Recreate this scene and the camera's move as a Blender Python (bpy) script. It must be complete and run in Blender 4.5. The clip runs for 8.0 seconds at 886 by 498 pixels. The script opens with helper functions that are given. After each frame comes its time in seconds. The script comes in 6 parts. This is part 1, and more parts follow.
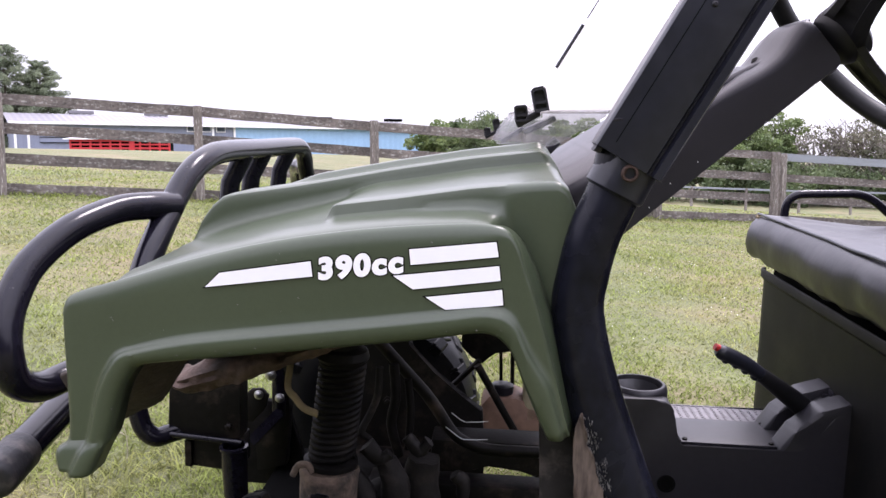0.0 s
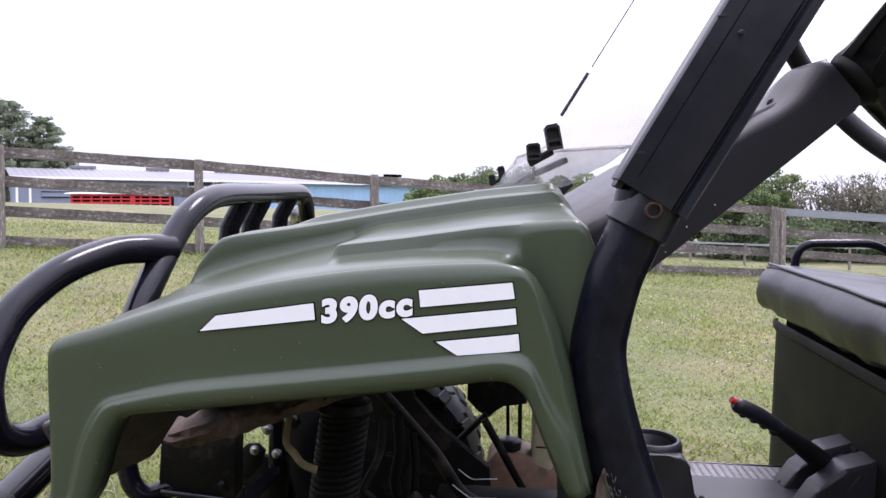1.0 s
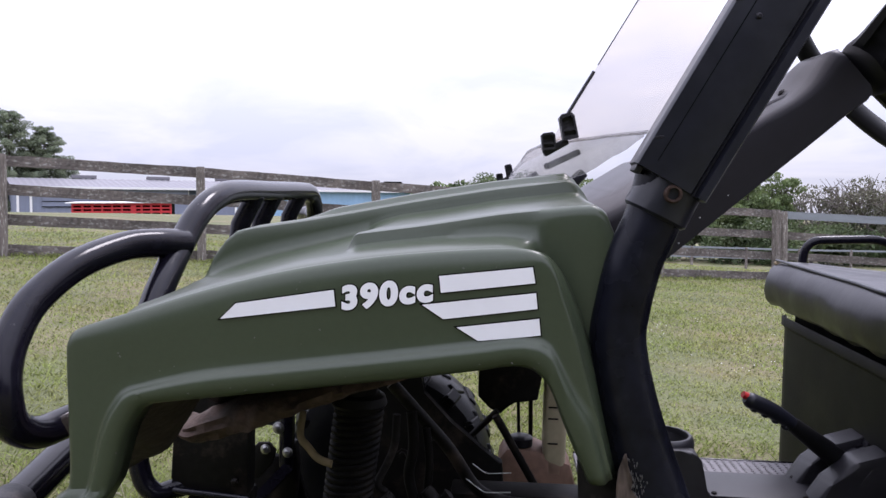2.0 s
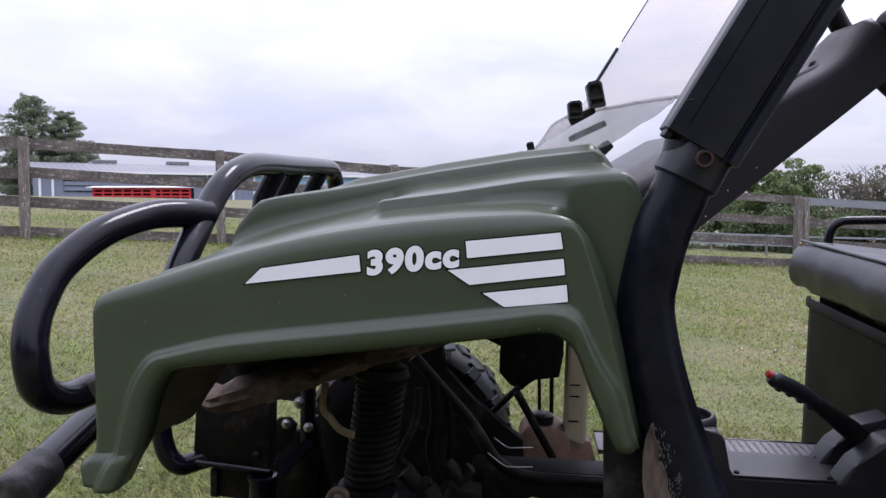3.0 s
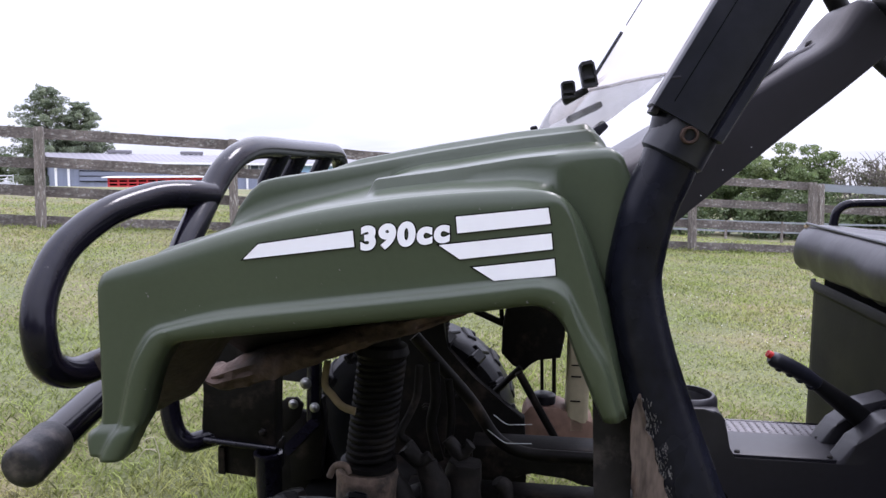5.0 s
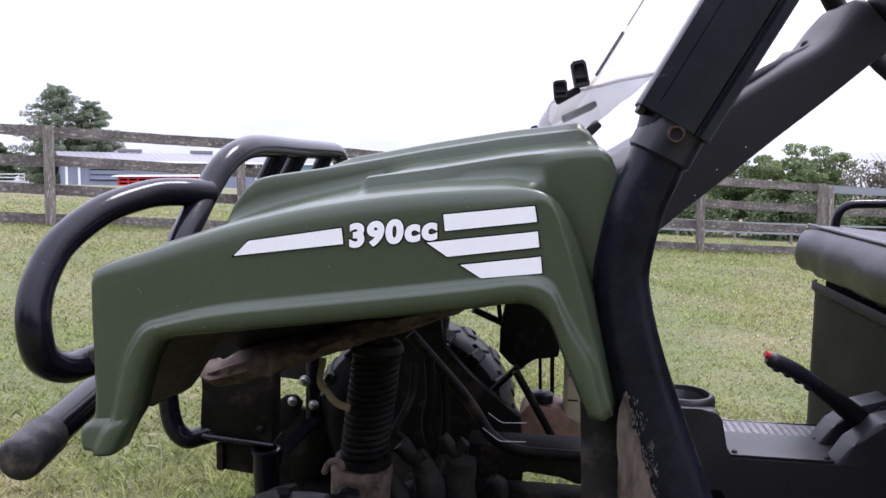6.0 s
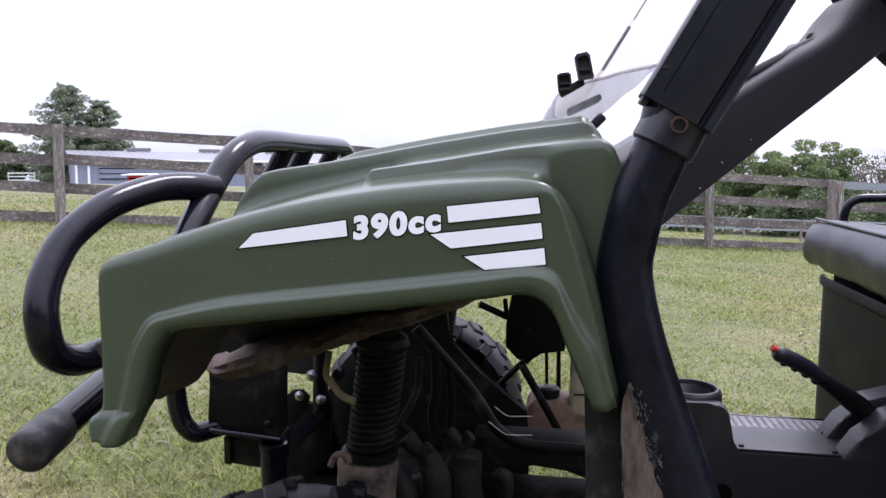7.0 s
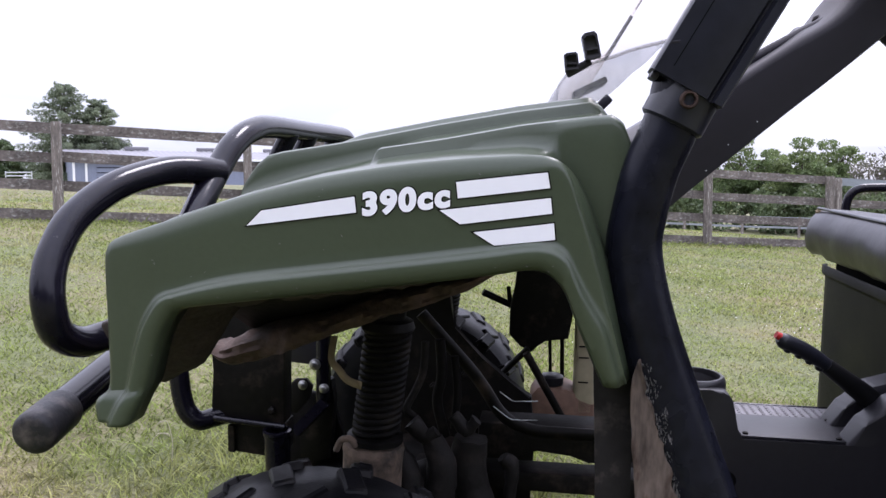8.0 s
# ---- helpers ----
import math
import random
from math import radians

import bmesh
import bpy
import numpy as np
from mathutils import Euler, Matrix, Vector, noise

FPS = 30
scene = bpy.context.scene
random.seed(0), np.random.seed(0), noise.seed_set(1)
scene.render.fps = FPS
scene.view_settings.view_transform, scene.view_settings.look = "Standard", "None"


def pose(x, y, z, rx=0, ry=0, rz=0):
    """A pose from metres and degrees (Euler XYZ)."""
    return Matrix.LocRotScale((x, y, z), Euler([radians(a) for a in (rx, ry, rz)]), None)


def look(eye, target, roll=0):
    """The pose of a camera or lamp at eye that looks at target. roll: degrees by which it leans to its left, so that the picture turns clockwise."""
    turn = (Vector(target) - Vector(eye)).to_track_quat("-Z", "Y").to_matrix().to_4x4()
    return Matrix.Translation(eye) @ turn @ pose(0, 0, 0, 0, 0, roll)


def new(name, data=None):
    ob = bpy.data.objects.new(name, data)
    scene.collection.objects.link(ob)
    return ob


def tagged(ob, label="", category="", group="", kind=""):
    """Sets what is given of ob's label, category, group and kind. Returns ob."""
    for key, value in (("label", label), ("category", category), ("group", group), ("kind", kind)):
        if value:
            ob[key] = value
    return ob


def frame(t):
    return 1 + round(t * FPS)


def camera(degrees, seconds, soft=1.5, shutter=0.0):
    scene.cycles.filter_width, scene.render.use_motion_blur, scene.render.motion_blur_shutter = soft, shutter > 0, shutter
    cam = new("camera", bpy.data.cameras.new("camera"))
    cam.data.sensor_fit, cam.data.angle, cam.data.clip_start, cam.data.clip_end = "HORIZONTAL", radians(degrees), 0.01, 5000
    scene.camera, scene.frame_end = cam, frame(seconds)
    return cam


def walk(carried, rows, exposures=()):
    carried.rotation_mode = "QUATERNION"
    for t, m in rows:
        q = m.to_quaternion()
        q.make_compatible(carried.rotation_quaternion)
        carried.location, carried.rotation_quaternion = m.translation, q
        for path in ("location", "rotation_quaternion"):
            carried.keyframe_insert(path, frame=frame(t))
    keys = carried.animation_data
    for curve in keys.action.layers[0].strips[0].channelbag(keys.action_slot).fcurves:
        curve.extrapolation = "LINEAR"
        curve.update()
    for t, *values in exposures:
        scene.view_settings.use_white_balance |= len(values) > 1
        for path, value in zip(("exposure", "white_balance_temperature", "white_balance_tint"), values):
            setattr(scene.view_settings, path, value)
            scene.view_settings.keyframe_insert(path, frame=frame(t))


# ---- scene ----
cam = camera(58.8, 8.0)
PATH = [
    (0, (0.043, -1.05, 0.973), (0.021, 0.936, 0.74), -0.1),
    (0.5, (0.029, -1.009, 0.95), (0.088, 0.986, 0.814), 1.8),
    (1, (0.029, -0.999, 0.953), (0.01, 0.998, 0.859), 0.0),
    (1.5, (0.02, -1.002, 0.943), (0.013, 0.997, 0.875), -0.5),
    (3, (0.0, -0.994, 0.91), (-0.065, 1.002, 0.798), -0.2),
    (3.5, (0.011, -0.992, 0.9), (-0.06, 1.002, 0.773), -0.3),
    (4, (0.02, -1.004, 0.906), (-0.056, 0.989, 0.754), -0.4),
    (4.5, (0.017, -1.012, 0.901), (-0.071, 0.981, 0.76), -0.5),
    (6, (0.046, -1.021, 0.895), (-0.075, 0.97, 0.755), -0.2),
    (6.5, (0.047, -1.024, 0.892), (-0.087, 0.966, 0.749), -0.3),
    (7, (0.051, -1.024, 0.889), (-0.091, 0.966, 0.743), -0.4),
    (7.5, (0.054, -1.021, 0.882), (-0.091, 0.968, 0.734), -0.5),
    (8, (0.039, -1.024, 0.865), (-0.098, 0.966, 0.716), -0.5),
]
EXPOSURE = [(0.0, 0.75), (0.5, 0.67), (1.0, 0.50), (1.5, 0.27), (3.0, -0.06), (3.5, 0.0), (4.0, 0.18), (4.5, 0.41), (6.0, 0.43), (8.0, 0.40)]
walk(cam, [(t, look(eye, target, roll)) for t, eye, target, roll in PATH], [(t, stops, float(np.interp(t, (0, 0.6, 1.6, 3), (6400, 6230, 6180, 6080))), float(np.interp(t, (0, 0.6, 1.6, 3), (25, 24, 23, 22)))) for t, stops in EXPOSURE])

# ---- world and light ----
SUN_ELEV, SUN_TURN = radians(60), radians(40)
world = bpy.data.worlds.new("overcast_sky")
scene.world = world
world.use_nodes = True
wt = world.node_tree
wt.nodes.clear()


def wnode(kind, **inputs):
    n = wt.nodes.new(kind)
    for key, value in inputs.items():
        n.inputs[key.replace("_", " ")].default_value = value
    return n


w_out = wnode("ShaderNodeOutputWorld")
w_bg = wnode("ShaderNodeBackground", Strength=1.0)
w_sky = wnode("ShaderNodeTexSky")
w_sky.sky_type = "NISHITA"
w_sky.sun_disc = False
w_sky.sun_elevation, w_sky.sun_rotation = SUN_ELEV, SUN_TURN
w_sky_dim = wnode("ShaderNodeVectorMath")
w_sky_dim.operation = "SCALE"
w_sky_dim.inputs["Scale"].default_value = 0.10
w_co = wnode("ShaderNodeTexCoord")
w_sep = wnode("ShaderNodeSeparateXYZ")
w_lift = wnode("ShaderNodeMath")
w_lift.operation = "ADD"
w_lift.inputs[1].default_value = 0.22
w_div = wnode("ShaderNodeVectorMath")
w_div.operation = "DIVIDE"
w_noise = wnode("ShaderNodeTexNoise", Scale=1.6, Detail=7.0, Roughness=0.55, Distortion=0.4)
w_ramp = wnode("ShaderNodeValToRGB")
w_ramp.color_ramp.elements[0].position, w_ramp.color_ramp.elements[0].color = 0.37, (0.785, 0.83, 0.945, 1)
w_ramp.color_ramp.elements[1].position, w_ramp.color_ramp.elements[1].color = 0.62, (0.97, 0.99, 1.05, 1)
w_grad = wnode("ShaderNodeMapRange")
w_grad.inputs["From Min"].default_value, w_grad.inputs["From Max"].default_value = 0.0, 1.0
w_grad.inputs["To Min"].default_value, w_grad.inputs["To Max"].default_value = 0.70, 3.45
w_mul = wnode("ShaderNodeVectorMath")
w_mul.operation = "SCALE"
w_mix = wnode("ShaderNodeMix")
w_mix.data_type = "RGBA"
w_mix.inputs[0].default_value = 0.9
wl = wt.links.new
wl(w_sky.outputs[0], w_sky_dim.inputs[0])
wl(w_co.outputs["Generated"], w_sep.inputs[0])
wl(w_sep.outputs["Z"], w_lift.inputs[0])
wl(w_co.outputs["Generated"], w_div.inputs[0])
wl(w_lift.outputs[0], w_div.inputs[1])
wl(w_div.outputs[0], w_noise.inputs["Vector"])
wl(w_noise.outputs[0], w_ramp.inputs[0])
wl(w_sep.outputs["Z"], w_grad.inputs["Value"])
wl(w_ramp.outputs[0], w_mul.inputs[0])
wl(w_grad.outputs[0], w_mul.inputs["Scale"])
wl(w_sky_dim.outputs[0], w_mix.inputs[6])
wl(w_mul.outputs[0], w_mix.inputs[7])
wl(w_mix.outputs[2], w_bg.inputs["Color"])
wl(w_bg.outputs[0], w_out.inputs[0])

sun = new("sun", bpy.data.lights.new("sun", "SUN"))
sun.data.energy, sun.data.angle, sun.data.color = 1.5, radians(16), (1.0, 0.97, 0.94)
sun.matrix_world = look((0, 0, 30), (-math.sin(SUN_TURN) * math.cos(SUN_ELEV), -math.cos(SUN_TURN) * math.cos(SUN_ELEV), 30 - math.sin(SUN_ELEV)))


# ---- materials ----
def material(name, base, rough=0.5, metal=0.0, var=0.25, scale=6.0, fine=60.0, bump=0.1, bump_scale=200.0, spec=0.5, second=None, second_scale=3.0, second_cut=(0.5, 0.65), rough_var=0.15, coords="Object", depth=0.002, stretch=(1, 1, 1), island=0.0, obrandom=0.0):
    """A surface with grain at two scales, wear and fine relief."""
    m = bpy.data.materials.new(name)
    m.use_nodes = True
    nt = m.node_tree
    nd, ln = nt.nodes, nt.links.new
    b = nd["Principled BSDF"]
    b.inputs["Metallic"].default_value = metal
    b.inputs["Specular IOR Level"].default_value = spec
    co = nd.new("ShaderNodeTexCoord")
    mp = nd.new("ShaderNodeMapping")
    mp.inputs["Scale"].default_value = stretch
    ln(co.outputs[coords], mp.inputs[0])
    n1 = nd.new("ShaderNodeTexNoise")
    n1.inputs["Scale"].default_value, n1.inputs["Detail"].default_value = scale, 5
    n2 = nd.new("ShaderNodeTexNoise")
    n2.inputs["Scale"].default_value, n2.inputs["Detail"].default_value = fine, 4
    ln(mp.outputs[0], n1.inputs["Vector"])
    ln(mp.outputs[0], n2.inputs["Vector"])
    add = nd.new("ShaderNodeMath")
    add.operation = "ADD"
    ln(n1.outputs[0], add.inputs[0])
    ln(n2.outputs[0], add.inputs[1])
    rng = nd.new("ShaderNodeMapRange")
    rng.inputs["From Min"].default_value, rng.inputs["From Max"].default_value = 0.65, 1.35
    rng.inputs["To Min"].default_value, rng.inputs["To Max"].default_value = 1 - var, 1 + var
    ln(add.outputs[0], rng.inputs["Value"])
    factor = rng.outputs[0]
    if island or obrandom:
        src = nd.new("ShaderNodeNewGeometry").outputs["Random Per Island"] if island else nd.new("ShaderNodeObjectInfo").outputs["Random"]
        r2 = nd.new("ShaderNodeMapRange")
        amount = island or obrandom
        r2.inputs["To Min"].default_value, r2.inputs["To Max"].default_value = 1 - amount, 1 + amount
        ln(src, r2.inputs["Value"])
        mu = nd.new("ShaderNodeMath")
        mu.operation = "MULTIPLY"
        ln(factor, mu.inputs[0])
        ln(r2.outputs[0], mu.inputs[1])
        factor = mu.outputs[0]
    sc = nd.new("ShaderNodeVectorMath")
    sc.operation = "SCALE"
    if second:
        n3 = nd.new("ShaderNodeTexNoise")
        n3.inputs["Scale"].default_value, n3.inputs["Detail"].default_value, n3.inputs["Roughness"].default_value = second_scale, 6, 0.65
        ln(mp.outputs[0], n3.inputs["Vector"])
        rp = nd.new("ShaderNodeMapRange")
        rp.inputs["From Min"].default_value, rp.inputs["From Max"].default_value = second_cut
        ln(n3.outputs[0], rp.inputs["Value"])
        mx = nd.new("ShaderNodeMix")
        mx.data_type = "RGBA"
        mx.inputs[6].default_value, mx.inputs[7].default_value = (*base, 1), (*second, 1)
        ln(rp.outputs[0], mx.inputs[0])
        ln(mx.outputs[2], sc.inputs[0])
    else:
        sc.inputs[0].default_value = base
    ln(factor, sc.inputs["Scale"])
    ln(sc.outputs[0], b.inputs["Base Color"])
    rr = nd.new("ShaderNodeMapRange")
    rr.inputs["To Min"].default_value, rr.inputs["To Max"].default_value = max(rough - rough_var, 0.05), min(rough + rough_var, 1)
    ln(n1.outputs[0], rr.inputs["Value"])
    ln(rr.outputs[0], b.inputs["Roughness"])
    if bump:
        n4 = nd.new("ShaderNodeTexNoise")
        n4.inputs["Scale"].default_value, n4.inputs["Detail"].default_value = bump_scale, 3
        ln(mp.outputs[0], n4.inputs["Vector"])
        bp = nd.new("ShaderNodeBump")
        bp.inputs["Strength"].default_value, bp.inputs["Distance"].default_value = bump, depth
        ln(n4.outputs[0], bp.inputs["Height"])
        ln(bp.outputs[0], b.inputs["Normal"])
    return m


GREEN = material("olive_green_plastic", (0.0445, 0.0575, 0.0345), spec=0.36, rough=0.30, var=0.07, scale=5, fine=150, bump=0.06, bump_scale=420, rough_var=0.06, second=(0.048, 0.060, 0.038), second_scale=9, second_cut=(0.62, 0.75))
DECAL = material("white_decal", (0.82, 0.82, 0.86), rough=0.35, var=0.02, bump=0)
BLACK_PAINT = material("gloss_black_tube_paint", (0.006, 0.0055, 0.0095), spec=0.23, rough=0.17, var=0.4, bump=0.10, bump_scale=45, rough_var=0.06, second=(0.055, 0.052, 0.052), second_scale=38, second_cut=(0.68, 0.74))
BLACK_PLASTIC = material("grained_black_plastic", (0.0095, 0.0084, 0.0130), spec=0.37, rough=0.42, var=0.15, bump=0.2, bump_scale=900, depth=0.0006, rough_var=0.08)
PILLAR_PAINT = material("blue_black_pillar_paint", (0.0058, 0.0062, 0.0105), spec=0.16, rough=0.26, var=0.5, scale=8, bump=0.12, bump_scale=40, rough_var=0.12, second=(0.013, 0.013, 0.017), second_scale=14, second_cut=(0.56, 0.74))
# lighter copy of the black plastic: missing ambient light put into the colour
CONSOLE_PLASTIC = material("brightened_console_plastic", (0.0175, 0.0165, 0.021), spec=0.46, rough=0.45, var=0.2, bump=0.2, bump_scale=900, depth=0.0006, rough_var=0.08)
COVER = material("black_sleeve_plastic", (0.0105, 0.0112, 0.0175), spec=0.36, rough=0.34, var=0.3, scale=9, bump=0.12, bump_scale=120, rough_var=0.14, second=(0.020, 0.0205, 0.027), second_scale=7, second_cut=(0.50, 0.72))
DARK_METAL = material("dirty_black_chassis", (0.0068, 0.0062, 0.006), spec=0.12, rough=0.5, var=0.4, bump=0.2, second=(0.034, 0.026, 0.021), second_scale=14, second_cut=(0.54, 0.70))
MUD = material("dried_mud", (0.135, 0.097, 0.072), rough=0.9, var=0.35, scale=14, fine=90, bump=0.6, bump_scale=70, depth=0.006, second=(0.03, 0.024, 0.02), second_scale=10, second_cut=(0.48, 0.62))
MUD_DARK = material("dark_mud", (0.037, 0.027, 0.022), rough=0.9, var=0.4, scale=12, fine=80, bump=0.6, bump_scale=50, depth=0.006)
# grime on cast parts; also the painted shade of lining sheet and far shock
GRIME_SHADE = material("oily_grime_and_shade", (0.0075, 0.0065, 0.006), spec=0.25, rough=0.7, var=0.5, scale=16, fine=90, bump=0.5, bump_scale=60, depth=0.004, second=(0.022, 0.0175, 0.0145), second_scale=11, second_cut=(0.55, 0.7))
MUD_CAKED = material("caked_brown_mud", (0.078, 0.050, 0.038), rough=0.9, var=0.45, scale=16, fine=90, bump=0.7, bump_scale=50, depth=0.008, second=(0.035, 0.026, 0.021), second_scale=12, second_cut=(0.50, 0.66))
WORN = material("worn_pillar_paint", (0.092, 0.072, 0.060), rough=0.9, spec=0.15, var=0.55, scale=40, fine=160, bump=0.8, bump_scale=120, depth=0.003, second=(0.060, 0.040, 0.031), second_scale=60, second_cut=(0.50, 0.60), stretch=(1, 1, 0.25))
RUBBER = material("tyre_rubber", (0.0050, 0.0050, 0.0060), spec=0.10, rough=0.36, var=0.3, scale=10, bump=0.15, second=(0.013, 0.0115, 0.0105), second_scale=10, second_cut=(0.56, 0.74))
PRIMER = material("pale_primer", (0.11, 0.105, 0.105), rough=0.8, var=0.4, scale=40, bump=0)
CAP_RUBBER = material("scuffed_rubber_cap", (0.010, 0.010, 0.012), spec=0.35, rough=0.5, var=0.5, scale=18, bump=0.3, second=(0.065, 0.055, 0.050), second_scale=22, second_cut=(0.50, 0.68))
RUST = material("rusty_bolt", (0.034, 0.017, 0.011), rough=0.75, metal=0.2, var=0.4, scale=80, fine=300, bump=0.3)
STEEL = material("bare_steel_bolt", (0.45, 0.45, 0.45), rough=0.35, metal=1.0, var=0.2, scale=60, bump=0)
WHEEL_RUBBER = material("worn_wheel_foam", (0.007, 0.007, 0.008), spec=0.25, rough=0.5, var=0.3, scale=20, bump=0.1)
SPRING = material("grimy_spring_steel", (0.005, 0.0045, 0.0045), spec=0.10, rough=0.6, var=0.5, scale=30, bump=0.2, second=(0.018, 0.015, 0.012), second_scale=20, second_cut=(0.55, 0.7))
DUSTY = material("dusty_flap_rubber", (0.014, 0.0128, 0.0122), spec=0.14, rough=0.75, var=0.4, scale=12, bump=0.2, second=(0.05, 0.043, 0.038), second_scale=16, second_cut=(0.55, 0.7))
RED = material("red_button_plastic", (0.5, 0.02, 0.02), rough=0.4, var=0.05, bump=0)
VINYL = material("dusty_black_vinyl", (0.0095, 0.0088, 0.0135), spec=0.44, rough=0.36, var=0.35, scale=7, bump=0.2, bump_scale=16, depth=0.006, rough_var=0.12, second=(0.024, 0.021, 0.025), second_scale=9, second_cut=(0.5, 0.72))
SEAT_BOX = material("dark_moulded_seat_box", (0.0058, 0.0058, 0.0058), spec=0.13, rough=0.55, var=0.25, scale=5, bump=0.25, bump_scale=400, second=(0.015, 0.0135, 0.012), second_scale=6, second_cut=(0.48, 0.66))
ALU = material("worn_diamond_plate", (0.20, 0.19, 0.20), rough=0.6, metal=0.25, var=0.25, scale=10, bump=0.1)
TAN = material("tan_strap", (0.22, 0.17, 0.10), rough=0.85, var=0.2, scale=30, bump=0.2)
BROWN_TANK = material("stained_brown_tank", (0.24, 0.145, 0.105), rough=0.6, var=0.25, scale=12, bump=0.1)
PALE = material("yellowed_plastic", (0.42, 0.37, 0.25), rough=0.5, var=0.12, scale=12, bump=0.05)
WOOD = material("weathered_fence_wood", (0.112, 0.096, 0.086), rough=0.92, var=0.6, scale=3, fine=22, bump=0.7, bump_scale=9, depth=0.012, second=(0.25, 0.245, 0.23), second_scale=20, second_cut=(0.54, 0.66), stretch=(1, 1.7, 1.7), obrandom=0.18)
WOOD_POST = material("weathered_post_wood", (0.15, 0.13, 0.115), rough=0.92, var=0.5, scale=3, fine=22, bump=0.7, bump_scale=9, depth=0.012, second=(0.36, 0.35, 0.32), second_scale=11, second_cut=(0.55, 0.66), stretch=(6, 6, 0.8), obrandom=0.15)
WOOD_GREY = material("new_grey_board", (0.22, 0.24, 0.26), rough=0.85, var=0.15, scale=3, fine=22, bump=0.4, bump_scale=9, depth=0.008, stretch=(1, 6, 6))
WALL_BLUE = material("slate_blue_siding", (0.20, 0.225, 0.30), rough=0.6, var=0.08, scale=0.4, fine=3, bump=0)
WALL_SKY = material("light_blue_siding", (0.27, 0.44, 0.62), rough=0.55, var=0.08, scale=0.4, fine=3, bump=0)
ROOF = material("pale_metal_roof", (0.165, 0.160, 0.175), rough=0.55, var=0.1, scale=0.3, fine=2, bump=0)
TRIM = material("white_trim_paint", (0.8, 0.8, 0.8), rough=0.6, var=0.05, bump=0)
RED_PAINT = material("red_barn_paint", (0.50, 0.025, 0.03), rough=0.6, var=0.15, scale=1, bump=0)
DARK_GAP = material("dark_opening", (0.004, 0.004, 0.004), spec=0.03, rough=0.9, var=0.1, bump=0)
GATE = material("galvanised_gate", (0.45, 0.47, 0.47), rough=0.5, metal=0.5, var=0.1, bump=0)
BARK = material("bark", (0.09, 0.075, 0.06), rough=0.95, var=0.3, scale=4, fine=20, bump=0.5, bump_scale=15, depth=0.03)
TWIG = material("bare_grey_twigs", (0.16, 0.14, 0.125), rough=0.95, var=0.3, scale=4, fine=20, bump=0)


def leafy(m, share):
    """Lets part of the light through a thin leaf."""
    nt = m.node_tree
    b = nt.nodes["Principled BSDF"]
    tr = nt.nodes.new("ShaderNodeBsdfTranslucent")
    mix = nt.nodes.new("ShaderNodeMixShader")
    mix.inputs[0].default_value = share
    nt.links.new(b.inputs["Base Color"].links[0].from_socket, tr.inputs[0])
    nt.links.new(b.outputs[0], mix.inputs[1])
    nt.links.new(tr.outputs[0], mix.inputs[2])
    nt.links.new(mix.outputs[0], nt.nodes["Material Output"].inputs[0])
    return m


def leaf_material(name, base, other):
    return leafy(material(name, base, rough=0.6, var=0.3, scale=0.6, fine=5, bump=0, second=other, second_scale=0.5, second_cut=(0.42, 0.6), island=0.35), 0.4)


LEAF = leaf_material("broad_leaves", (0.11, 0.16, 0.06), (0.175, 0.22, 0.085))
LEAF_DARK = leaf_material("shaded_leaves", (0.075, 0.112, 0.048), (0.11, 0.14, 0.062))
LEAF_GREY = leaf_material("grey_green_leaves", (0.12, 0.125, 0.08), (0.155, 0.15, 0.10))
NEEDLE = leaf_material("pine_needles", (0.15, 0.185, 0.12), (0.21, 0.245, 0.155))
GRASS = leafy(material("mown_grass_blades", (0.196, 0.236, 0.064), rough=0.6, spec=0.25, var=0.22, scale=0.9, fine=8, bump=0, second=(0.285, 0.245, 0.115), second_scale=0.8, second_cut=(0.49, 0.70), island=0.66), 0.5)
SOIL = material("turf", (0.112, 0.123, 0.049), rough=0.95, var=0.35, scale=1.3, fine=45, bump=0.8, bump_scale=55, depth=0.03, second=(0.190, 0.150, 0.085), second_scale=0.55, second_cut=(0.46, 0.66), coords="Object")
STRAW = material("bleached_straw", (0.36, 0.33, 0.24), rough=0.8, var=0.2, scale=40, bump=0)
CLOVER = material("white_clover_heads", (0.7, 0.7, 0.66), rough=0.8, var=0.1, bump=0)


